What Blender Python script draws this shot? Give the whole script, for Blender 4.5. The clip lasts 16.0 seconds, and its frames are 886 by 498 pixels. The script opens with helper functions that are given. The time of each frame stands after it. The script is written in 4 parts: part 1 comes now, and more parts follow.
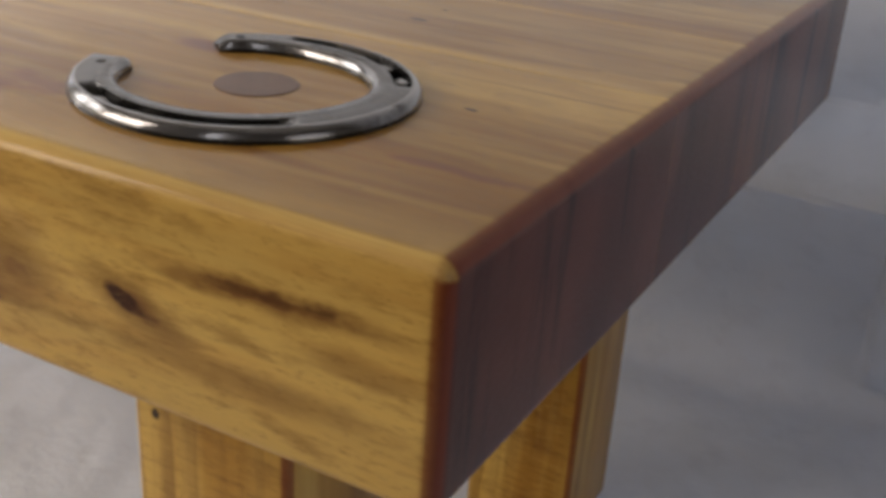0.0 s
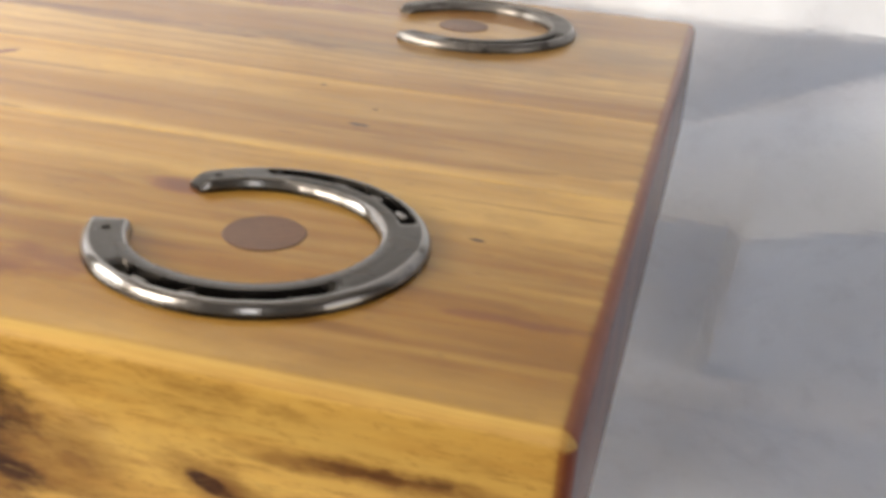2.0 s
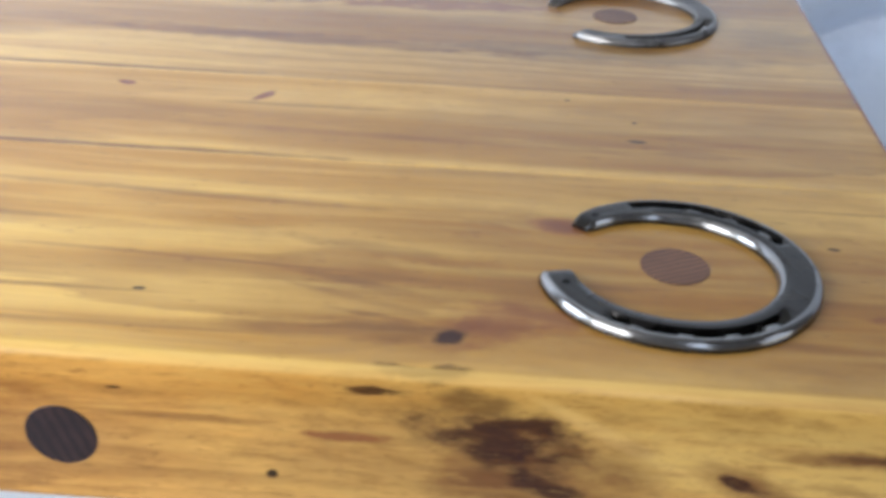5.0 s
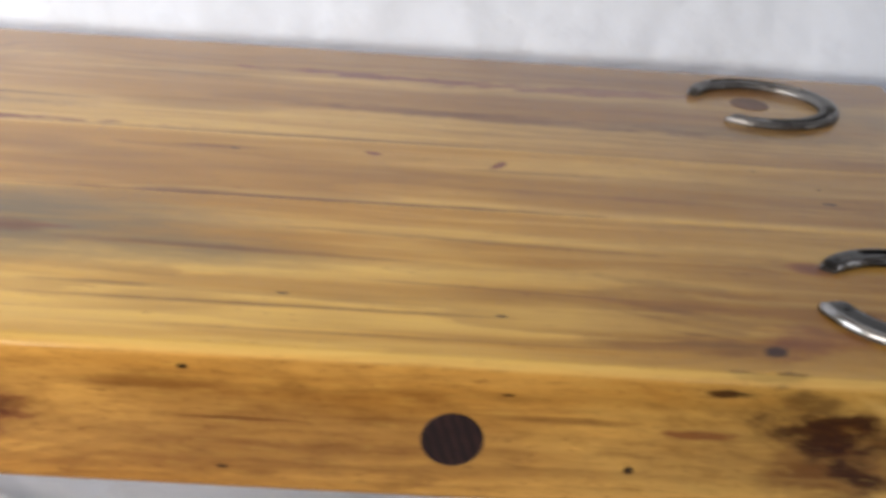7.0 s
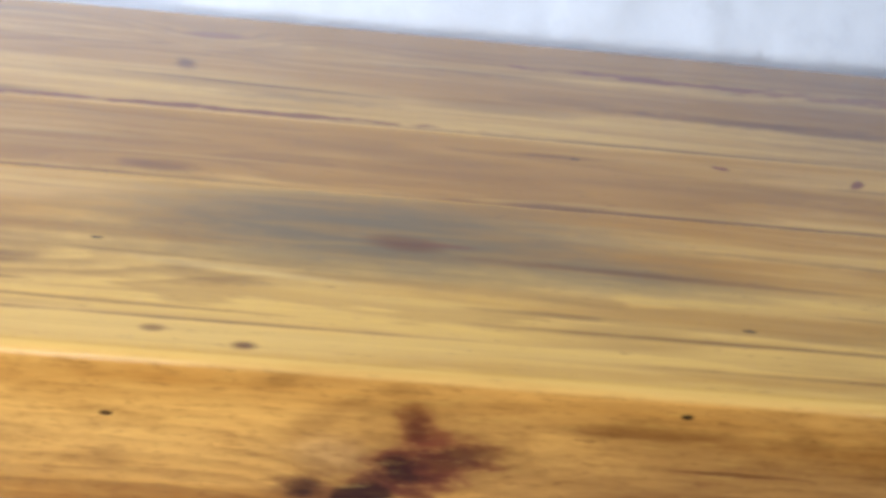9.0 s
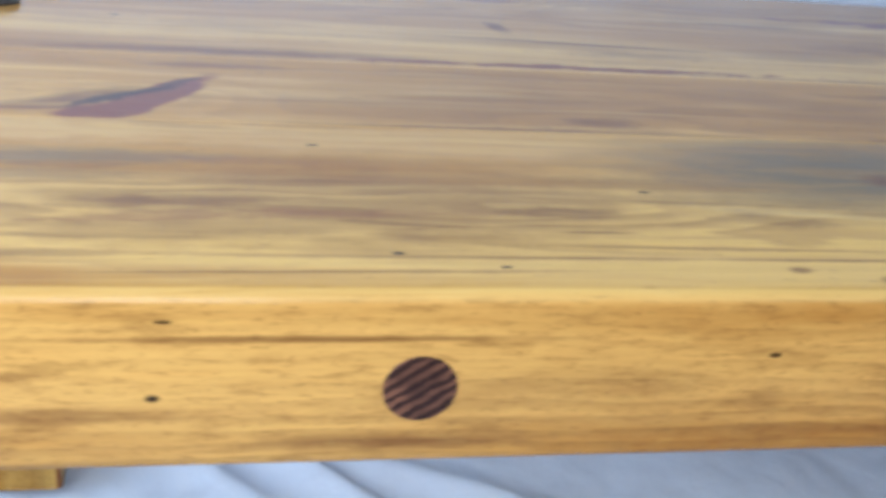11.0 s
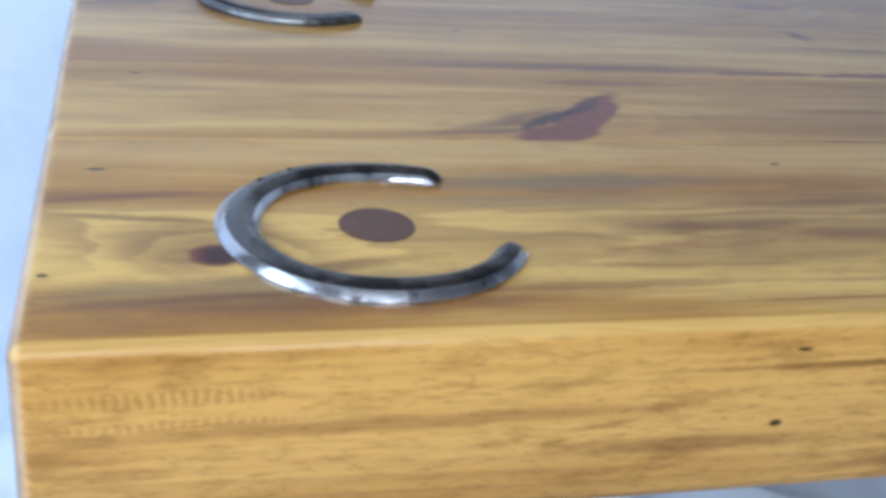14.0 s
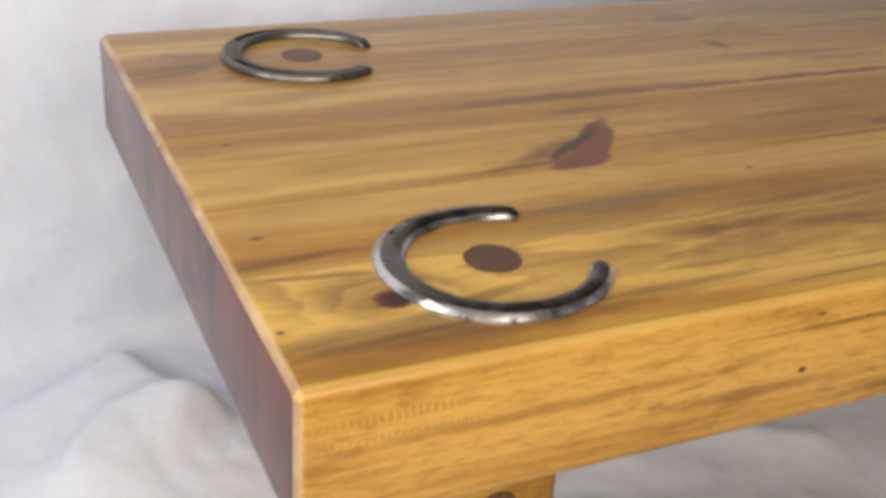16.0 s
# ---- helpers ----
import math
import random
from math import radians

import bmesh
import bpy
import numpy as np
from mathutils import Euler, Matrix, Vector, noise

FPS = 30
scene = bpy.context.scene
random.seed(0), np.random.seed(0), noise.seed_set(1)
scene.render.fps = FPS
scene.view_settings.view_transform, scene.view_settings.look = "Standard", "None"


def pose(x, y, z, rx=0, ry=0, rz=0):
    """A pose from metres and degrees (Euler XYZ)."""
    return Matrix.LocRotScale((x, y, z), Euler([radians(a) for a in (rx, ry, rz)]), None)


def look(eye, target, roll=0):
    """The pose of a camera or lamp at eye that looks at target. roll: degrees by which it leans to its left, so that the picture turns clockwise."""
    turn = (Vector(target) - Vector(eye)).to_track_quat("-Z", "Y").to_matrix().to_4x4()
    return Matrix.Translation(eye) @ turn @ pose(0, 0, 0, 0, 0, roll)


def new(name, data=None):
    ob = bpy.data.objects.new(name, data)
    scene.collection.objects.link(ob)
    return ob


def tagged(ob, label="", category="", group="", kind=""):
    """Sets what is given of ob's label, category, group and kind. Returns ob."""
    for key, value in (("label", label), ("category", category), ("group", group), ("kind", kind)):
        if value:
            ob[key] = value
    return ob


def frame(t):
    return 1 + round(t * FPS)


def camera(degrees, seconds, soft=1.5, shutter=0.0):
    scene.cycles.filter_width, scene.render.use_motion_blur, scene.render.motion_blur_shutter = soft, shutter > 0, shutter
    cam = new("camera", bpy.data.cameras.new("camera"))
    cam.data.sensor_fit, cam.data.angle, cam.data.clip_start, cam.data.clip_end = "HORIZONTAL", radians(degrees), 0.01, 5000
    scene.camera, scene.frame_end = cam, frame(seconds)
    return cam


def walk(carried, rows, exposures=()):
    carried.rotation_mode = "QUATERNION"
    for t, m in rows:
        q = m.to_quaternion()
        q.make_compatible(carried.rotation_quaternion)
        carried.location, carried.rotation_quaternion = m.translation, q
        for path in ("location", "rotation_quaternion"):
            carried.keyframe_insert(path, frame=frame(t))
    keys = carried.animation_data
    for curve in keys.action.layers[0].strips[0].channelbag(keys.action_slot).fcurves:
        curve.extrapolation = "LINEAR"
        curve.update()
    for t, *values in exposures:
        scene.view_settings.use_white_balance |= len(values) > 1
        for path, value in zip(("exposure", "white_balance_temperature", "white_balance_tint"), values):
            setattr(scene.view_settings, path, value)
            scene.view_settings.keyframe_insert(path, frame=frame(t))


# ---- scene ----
cam = camera(42.7, 16.0, 4.0, 0.5)
PATH = [
    (0, (1.363, -0.221, 0.508), (0.518, 1.391, -0.322), 3.8),
    (0.5, (1.342, -0.231, 0.516), (0.566, 1.408, -0.328), 4.1),
    (0.8, (1.321, -0.229, 0.52), (0.603, 1.439, -0.318), 3.5),
    (1, (1.314, -0.236, 0.525), (0.63, 1.446, -0.315), 3.6),
    (1.5, (1.29, -0.243, 0.537), (0.753, 1.487, -0.311), 3.8),
    (2, (1.271, -0.256, 0.564), (0.847, 1.503, -0.289), 3.7),
    (2.5, (1.249, -0.268, 0.586), (0.877, 1.48, -0.313), 3.4),
    (3, (1.221, -0.269, 0.609), (0.908, 1.481, -0.307), 3.2),
    (3.5, (1.197, -0.269, 0.623), (0.917, 1.472, -0.319), 3.0),
    (4, (1.136, -0.269, 0.641), (0.882, 1.447, -0.353), 2.4),
    (4.5, (1.09, -0.294, 0.647), (0.914, 1.41, -0.386), 1.7),
    (4.6, (1.077, -0.303, 0.64), (0.895, 1.408, -0.38), 1.8),
    (4.7, (1.068, -0.312, 0.643), (0.902, 1.397, -0.383), 1.8),
    (6.8, (0.869, -0.44, 0.654), (0.95, 1.358, -0.219), 4.2),
    (7, (0.847, -0.44, 0.654), (0.913, 1.367, -0.2), 4.3),
    (7.5, (0.807, -0.441, 0.649), (0.84, 1.37, -0.198), 4.2),
    (8, (0.757, -0.419, 0.64), (0.788, 1.401, -0.189), 5.3),
    (8.5, (0.69, -0.401, 0.633), (0.721, 1.414, -0.205), 5.5),
    (9, (0.622, -0.377, 0.627), (0.731, 1.423, -0.239), 6.2),
    (9.5, (0.563, -0.369, 0.619), (0.729, 1.42, -0.258), 7.1),
    (10, (0.48, -0.36, 0.608), (0.717, 1.417, -0.279), 7.0),
    (10.1, (0.468, -0.36, 0.601), (0.693, 1.418, -0.287), 6.6),
    (10.2, (0.446, -0.358, 0.598), (0.71, 1.409, -0.3), 7.2),
    (12.3, (0.175, -0.367, 0.582), (0.625, 1.393, -0.255), 5.5),
    (12.5, (0.164, -0.363, 0.58), (0.622, 1.397, -0.251), 5.5),
    (13, (0.143, -0.354, 0.579), (0.629, 1.413, -0.219), 6.8),
    (13.5, (0.1, -0.335, 0.572), (0.561, 1.432, -0.244), 6.8),
    (14, (0.043, -0.311, 0.583), (0.547, 1.407, -0.307), 6.5),
    (14.5, (0.011, -0.299, 0.604), (0.585, 1.385, -0.309), 6.8),
    (15, (-0.033, -0.308, 0.631), (0.616, 1.348, -0.285), 5.9),
    (15.5, (-0.08, -0.335, 0.649), (0.646, 1.285, -0.272), 3.6),
    (16, (-0.114, -0.367, 0.658), (0.655, 1.234, -0.261), 4.1),
]
walk(cam, [(t, look(eye, target, roll)) for t, eye, target, roll in PATH],
     exposures=[(0, 0.19, 7900, 16), (0.5, 0.82, 8000, 16), (1, 1.02, 8200, 16), (1.5, 1.11, 8400, 15), (2, 1.15, 8500, 14), (3, 1.19, 8600, 15), (3.5, 1.17, 8200, 14), (4.5, 1.15, 6200, 9), (7, 0.45, 7300, 14), (7.5, 0.22, 7700, 15), (8, 0.48, 6800, 12), (9, 0.43, 6200, 11), (10, 0.4, 5600, 9), (12.5, 0.03, 5300, 8), (13.5, -0.08, 5400, 8), (14, -0.23, 5200, 7), (14.5, -0.47, 6600, 11), (15, -0.52, 7000, 13), (15.5, -0.46, 7400, 14), (16, -0.34, 7900, 15)])

# ---- light ----
scene.view_settings.exposure = 0.0
world = bpy.data.worlds.new("world")
scene.world = world
world.use_nodes = True
wn = world.node_tree.nodes
sky = wn.new("ShaderNodeTexSky")
sky.sky_type, sky.sun_disc = 'NISHITA', False
sky.sun_elevation, sky.sun_rotation = radians(35), radians(200)
wn["Background"].inputs[1].default_value = 0.12
world.node_tree.links.new(sky.outputs[0], wn["Background"].inputs[0])


def window_light(name, m, w, h, power, colour):
    """Daylight in a window's opening; also makes the fill at the right."""
    lamp = bpy.data.lights.new(name, 'AREA')
    lamp.shape, lamp.size, lamp.size_y = 'RECTANGLE', w, h
    lamp.energy, lamp.color = power, colour
    ob = new(name, lamp)
    ob.matrix_world = m
    return ob


# windows out of view, placed from the lip's highlights and the falloff rightwards
window_light("front_window_daylight", look((-0.50, -0.99, 1.05), (-0.50, 0.0, 1.05)), 0.84, 0.84, 14.5, (1.0, 0.985, 0.96))
window_light("narrow_window_daylight", look((0.16, -0.99, 1.02), (0.16, 0.0, 1.02)), 0.36, 0.80, 7.0, (1.0, 0.985, 0.96))
window_light("slit_window_daylight", look((1.40, -0.99, 1.02), (1.40, 0.0, 1.02)), 0.24, 0.80, 0.55, (0.86, 0.93, 1.0))
window_light("side_window_daylight", look((-0.95, -0.24, 1.02), (0.0, -0.24, 1.02)), 0.84, 0.84, 15, (0.86, 0.93, 1.0))

# unseen fill, added to brighten the sheet and floor at the right
window_light("right_fill_light", look((2.97, -0.50, 0.90), (0.0, -0.50, 0.90)), 0.9, 1.1, 1.7, (1.0, 0.94, 0.92))


# ---- materials ----
class Nodes:
    """Short hand for building a node material."""

    def begin(self, name):
        self.mat = bpy.data.materials.new(name)
        self.mat.use_nodes = True
        self.tree = self.mat.node_tree
        self.bsdf = self.tree.nodes["Principled BSDF"]
        self.pos = self.add("ShaderNodeNewGeometry").outputs["Position"]
        return self

    def add(self, kind):
        return self.tree.nodes.new(kind)

    def put(self, socket, value):
        if isinstance(value, bpy.types.NodeSocket):
            self.tree.links.new(value, socket)
        elif isinstance(value, (tuple, list)) and len(value) == 3 and socket.type == 'RGBA':
            socket.default_value = (*value, 1)
        else:
            socket.default_value = value

    def math(self, op, *values, clamp=False):
        node = self.add("ShaderNodeMath")
        node.operation, node.use_clamp = op, clamp
        for socket, value in zip(node.inputs, values):
            self.put(socket, value)
        return node.outputs[0]

    def vec(self, op, *values):
        node = self.add("ShaderNodeVectorMath")
        node.operation = op
        for socket, value in zip(node.inputs, values):
            self.put(socket, value)
        return node.outputs["Value" if op in ('LENGTH', 'DOT_PRODUCT', 'DISTANCE') else "Vector"]

    def noise(self, stretch, shift=(0, 0, 0), scale=1.0, detail=2.0, rough=0.5, where=None):
        at = self.vec('MULTIPLY_ADD', where or self.pos, stretch, shift)
        node = self.add("ShaderNodeTexNoise")
        self.put(node.inputs["Vector"], at)
        node.inputs["Scale"].default_value, node.inputs["Detail"].default_value = scale, detail
        node.inputs["Roughness"].default_value = rough
        return node.outputs[0]

    def step(self, value, low, high, to_low=0.0, to_high=1.0):
        node = self.add("ShaderNodeMapRange")
        node.interpolation_type = 'SMOOTHSTEP'
        for socket, v in zip(node.inputs, (value, low, high, to_low, to_high)):
            self.put(socket, v)
        return node.outputs[0]

    def mix(self, amount, a, b, blend='MIX'):
        node = self.add("ShaderNodeMix")
        node.data_type, node.blend_type = 'RGBA', blend
        self.put(node.inputs[0], amount)
        self.put(node.inputs[6], a)
        self.put(node.inputs[7], b)
        return node.outputs[2]

    def bump(self, height, strength, distance=0.001):
        node = self.add("ShaderNodeBump")
        node.inputs["Strength"].default_value, node.inputs["Distance"].default_value = strength, distance
        self.put(node.inputs["Height"], height)
        return node.outputs[0]

    def shade(self, **inputs):
        for key, value in inputs.items():
            self.put(self.bsdf.inputs[key.replace("_", " ")], value)
        return self.mat


class Wood(Nodes):
    """Varnished pine with year rings round a pith, knots that bend the grain, and stains of their own shape."""

    def start(self, name, pith, seed, along='x', span=(-9.0, 9.0)):
        """span: the stretch of the board that wears this material; marks that lie wholly outside it are left out."""
        self.begin(name)
        self.span = span
        self.pith, self.seed = pith, seed
        self.where = self.pos
        if along == 'z':
            turn = self.add("ShaderNodeSeparateXYZ")
            self.put(turn.inputs[0], self.pos)
            back = self.add("ShaderNodeCombineXYZ")
            for i, j in enumerate((2, 1, 0)):
                self.put(back.inputs[i], turn.outputs[j])
            self.where = back.outputs[0]
        self.bend = None
        self.stains = {}
        self.ragged = self.noise((55, 130, 130), (seed, 0, 0), detail=4, rough=0.62, where=self.where)
        warp = self.add("ShaderNodeCombineXYZ")
        for i in range(3):
            self.put(warp.inputs[i], self.math('SUBTRACT', self.noise((38, 75, 75), (seed + 7 * i, seed, 5 * i), detail=3, where=self.where), 0.5))
        self.warp = warp.outputs[0]
        self.ragged_off = self.math('SUBTRACT', self.ragged, 0.5)
        self.smear = self.noise((14, 120, 120), (0, seed, 0), detail=2, where=self.where)
        self.smear_off = self.math('SUBTRACT', self.smear, 0.5)
        return self

    def reach(self, at, size, turn=0.0, wander=0.0):
        """Distance from a mark's middle, in its own radii."""
        off = self.vec('SUBTRACT', self.where, at)
        if turn:
            node = self.add("ShaderNodeVectorRotate")
            upright = at[1] == 0
            node.rotation_type = 'Y_AXIS' if upright else 'Z_AXIS'
            self.put(node.inputs["Vector"], off)
            node.inputs["Angle"].default_value = radians(turn if upright else -turn)
            off = node.outputs[0]
        off = self.vec('DIVIDE', off, size)
        if wander:
            off = self.vec('MULTIPLY_ADD', self.warp, (wander, wander, wander), off)
        return self.vec('LENGTH', off)

    def beyond(self, at, size, radii):
        far = radii * max(size[0], size[1])
        return at[0] + far < self.span[0] or at[0] - far > self.span[1]

    def eye(self, at, size, lift):
        """Grain that bows round a knot."""
        if self.beyond(at, size, 3.2):
            return
        d = self.reach(at, size)
        push = self.math('MULTIPLY', self.math('EXPONENT', self.math('MULTIPLY', self.math('MULTIPLY', d, d), -1.0)), lift)
        self.bend = push if self.bend is None else self.math('ADD', self.bend, push)

    def stain(self, kind, at, size, turn=0.0, strength=1.0, ragged=0.6, soft=0.35):
        """A knot, hole, stain or broad patch: an uneven area in one of the stain colours."""
        if self.beyond(at, size, 3.0):
            return
        knot = kind in ('red', 'dark', 'hole')
        strength = 1 - (1 - strength) * 0.25 if knot and strength > 0.7 else strength
        soft = soft if knot else max(soft, 0.62)
        d = self.reach(at, size, turn, ragged * (2.6 if knot else 0.9))
        d = self.math('MULTIPLY_ADD', self.ragged_off, ragged * (2.0 if knot else 1.3), d)
        if not knot:
            d = self.math('ADD', self.smear_off, d)
        f = self.step(d, 1.0 + soft, 1.0 - soft, 0.0, strength)
        old = self.stains.get(kind)
        self.stains[kind] = f if old is None else self.math('MAXIMUM', old, f)

    def chatter(self, at, size, pitch, strength):
        """A row of fine upright ticks left by a blunt planer."""
        if self.beyond(at, size, 3.0):
            return
        cut = self.add("ShaderNodeSeparateXYZ")
        self.put(cut.inputs[0], self.where)
        wave = self.math('FRACT', self.math('MULTIPLY_ADD', self.ragged, 1.6, self.math('MULTIPLY', cut.outputs[0], 1 / pitch)))
        f = self.math('MULTIPLY', self.step(wave, 0.35, 0.6), self.step(self.reach(at, size, 0.0, 0.8), 1.3, 0.6, 0.0, strength))
        old = self.stains.get('tan')
        self.stains['tan'] = f if old is None else self.math('MAXIMUM', old, f)

    def hole(self, x, y, z=0.39, long=0.0035, wide=0.0016, turn=0.0):
        long, wide = long * 0.75, wide * 0.75
        size = (long, wide, 0.003) if z > 0.385 else (long, 0.003, wide)
        self.stain('hole', (x, y, z), size, turn, 0.92, 0.5, 0.4)

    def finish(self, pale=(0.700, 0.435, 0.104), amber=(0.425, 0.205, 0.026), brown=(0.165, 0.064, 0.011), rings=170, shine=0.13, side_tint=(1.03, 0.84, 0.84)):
        s, w = self.seed, self.where
        sway = self.math('SUBTRACT', self.noise((3.2, 11, 11), (s, 2, s), detail=3, where=w), 0.5)
        sway_xyz = self.add("ShaderNodeCombineXYZ")
        for axis in (1, 2):
            self.put(sway_xyz.inputs[axis], self.math('MULTIPLY', sway, 0.03))
        w = self.vec('ADD', w, sway_xyz.outputs[0])
        low = self.math('SUBTRACT', self.noise((1.1, 9, 9), (s, s, 0), detail=2, where=w), 0.5)
        mid = self.math('SUBTRACT', self.noise((3.5, 42, 42), (0, s, s), detail=4, rough=0.6, where=w), 0.5)
        flat = self.vec('MULTIPLY', self.vec('SUBTRACT', w, (0, *self.pith)), (0, 1, 1))
        radius = self.vec('LENGTH', flat)
        radius = self.math('MULTIPLY_ADD', low, 0.045, radius)
        radius = self.math('MULTIPLY_ADD', mid, 0.012, radius)
        if self.bend is not None:
            radius = self.math('ADD', radius, self.bend)
        ring = self.math('FRACT', self.math('MULTIPLY', radius, rings))
        late = self.math('MULTIPLY', self.step(ring, 0.1, 0.95), self.step(ring, 1.0, 0.88))
        show = self.step(self.noise((1.3, 17, 17), (s * 2, 0, s), detail=3, where=w), 0.40, 0.70, 0.08, 0.50)
        tone = self.noise((0.8, 13, 13), (s * 3, s, 0), detail=4, rough=0.6, where=w)
        colour = self.mix(self.step(tone, 0.42, 0.58), pale, amber)
        colour = self.mix(self.step(tone, 0.56, 0.80, 0.0, 0.5), colour, brown)
        blur = self.noise((4.5, 26, 26), (s * 5, 0, s), detail=3, rough=0.55, where=w)
        colour = self.mix(self.step(blur, 0.53, 0.74, 0.0, 0.45), colour, brown)
        colour = self.mix(self.step(blur, 0.42, 0.25, 0.0, 0.55), colour, pale)
        band = self.noise((1.5, 44, 44), (s, s * 2, s), detail=3, rough=0.6, where=w)
        colour = self.mix(self.step(band, 0.55, 0.78, 0.0, 0.44), colour, brown)
        colour = self.mix(self.step(band, 0.46, 0.28, 0.0, 0.6), colour, pale)
        colour = self.mix(self.math('MULTIPLY', late, show), colour, brown)
        fibre = self.noise((16, 620, 620), (0, 0, s), detail=3, rough=0.6, where=w)
        colour = self.mix(self.step(fibre, 0.25, 0.75, 0.16, 0.0), colour, brown)
        streak = self.step(self.noise((1.6, 95, 95), (s, 0, 2 * s), detail=2, where=w), 0.68, 0.84, 0.0, 0.2)
        colour = self.mix(streak, colour, (0.14, 0.05, 0.010))
        fleck = self.noise((75, 340, 340), (s, 3, s), detail=4, rough=0.65, where=w)
        colour = self.mix(self.step(fleck, 0.60, 0.74, 0.0, 0.5), colour, (0.10, 0.036, 0.008))
        hues = {'grey': (0.148, 0.110, 0.058), 'tan': (0.120, 0.042, 0.011), 'red': (0.165, 0.042, 0.018), 'pale': (0.68, 0.45, 0.15), 'straw': (0.66, 0.52, 0.15),
                'dark': (0.030, 0.007, 0.004), 'hole': (0.012, 0.007, 0.004)}
        for kind in ('pale', 'straw', 'grey', 'tan', 'red', 'dark', 'hole'):
            if kind in self.stains:
                f = self.stains[kind]
                if kind in ('red', 'dark'):
                    f = self.math('MULTIPLY', f, self.step(self.ragged, 0.28, 0.55, 0.93, 1.0))
                if kind in ('grey', 'tan', 'pale', 'straw'):
                    f = self.math('MULTIPLY', f, self.step(self.smear, 0.25, 0.65, 0.6, 1.0))
                colour = self.mix(f, colour, hues[kind])
        # end grain drinks more stain
        side = self.add("ShaderNodeSeparateXYZ")
        self.put(side.inputs[0], self.add("ShaderNodeNewGeometry").outputs["Normal"])
        end = self.step(self.math('ABSOLUTE', side.outputs[2 if self.where is not self.pos else 0]), 0.35, 0.8)
        check = self.noise((1, 60, 7), (s, s, s), detail=3, rough=0.6)
        broad = self.noise((1, 14, 9), (s, 2 * s, s), detail=3)
        grain_end = self.mix(self.step(broad, 0.35, 0.65), (0.160, 0.050, 0.033), (0.095, 0.030, 0.021))
        grain_end = self.mix(self.step(check, 0.52, 0.72, 0.0, 0.75), grain_end, (0.026, 0.010, 0.009))
        if 'end' in self.stains:
            grain_end = self.mix(self.stains['end'], grain_end, (0.020, 0.009, 0.009))
        # faces that look along y are multiplied by side_tint
        side_face = self.step(self.math('ABSOLUTE', side.outputs[1]), 0.4, 0.9, 0.0, 0.8)
        colour = self.mix(side_face, colour, self.mix(1.0, colour, side_tint, 'MULTIPLY'))
        mottle = self.step(self.noise((24, 85, 85), (s, s, 5), detail=5, rough=0.65), 0.50, 0.68, 0.0, 0.5)
        colour = self.mix(self.math('MULTIPLY', mottle, side_face), colour, brown)
        fuzz = self.noise((45, 300, 300), (5, s, s), detail=5, rough=0.7)
        colour = self.mix(self.math('MULTIPLY', self.step(fuzz, 0.50, 0.68, 0.0, 0.42), side_face), colour, brown)
        lint = self.noise((110, 420, 420), (s, 9, s), detail=4, rough=0.7)
        colour = self.mix(self.math('MULTIPLY', self.step(lint, 0.54, 0.68, 0.0, 0.45), side_face), colour, brown)
        colour = self.mix(self.math('MULTIPLY', self.step(fuzz, 0.46, 0.32, 0.0, 0.25), side_face), colour, pale)
        colour = self.mix(end, colour, grain_end)
        # worn arrises, rubbed pale along front and left end, their highlights painted in
        chafe_glint = self.step(self.noise((24, 24, 24), (s, 0, 4), detail=3), 0.30, 0.66, 0.30, 0.75)
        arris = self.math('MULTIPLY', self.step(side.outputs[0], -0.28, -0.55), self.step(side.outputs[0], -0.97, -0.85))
        colour = self.mix(self.math('MULTIPLY', arris, chafe_glint), colour, (0.74, 0.54, 0.32))
        red_rim = self.math('MULTIPLY', self.step(side.outputs[0], 0.15, 0.4), self.step(side.outputs[0], 0.995, 0.9))
        colour = self.mix(self.math('MULTIPLY', red_rim, 0.75), colour, (0.22, 0.040, 0.012))
        # front lip: pale wear plus a highlight band put into the colour
        lip_glint = self.math('MULTIPLY', self.step(side.outputs[1], -0.15, -0.4), self.math('MULTIPLY', self.step(side.outputs[1], -0.97, -0.8), self.step(side.outputs[2], 0.1, 0.3)))
        colour = self.mix(self.math('MULTIPLY', lip_glint, self.step(fibre, 0.3, 0.7, 0.66, 0.40)), colour, (0.74, 0.49, 0.16))
        relief = self.math('MULTIPLY_ADD', late, -0.35, self.math('MULTIPLY', fibre, 0.6))
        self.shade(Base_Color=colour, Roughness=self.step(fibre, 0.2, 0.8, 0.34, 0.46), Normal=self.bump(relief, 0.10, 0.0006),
                   Specular_IOR_Level=0.10, Coat_Weight=self.math('MULTIPLY_ADD', side_face, -0.34, 0.50), Coat_Roughness=self.step(self.noise((5, 22, 22), (s, 1, 2), detail=2), 0.3, 0.7, shine * 0.75, shine * 1.3),
                   Coat_IOR=1.5, Coat_Normal=self.bump(self.noise((9, 26, 26), (0, s, 0), detail=2), 0.10, 0.002))
        return self.mat


def cloth_material():
    n = Nodes().begin("white_cotton_sheet")
    weave = n.noise((900, 900, 900), detail=1)
    blotch = n.noise((5, 5, 5), detail=4, rough=0.6)
    crease = n.noise((26, 26, 26), detail=5, rough=0.65)
    colour = n.mix(n.step(blotch, 0.35, 0.7), (0.75, 0.82, 0.93), (0.69, 0.755, 0.865))
    colour = n.mix(n.step(crease, 0.5, 0.72, 0.0, 0.25), colour, (0.54, 0.59, 0.69))
    high = n.math('ADD', n.math('MULTIPLY', weave, 0.12), crease)
    return n.shade(Base_Color=colour, Roughness=0.9, Normal=n.bump(high, 0.5, 0.004))


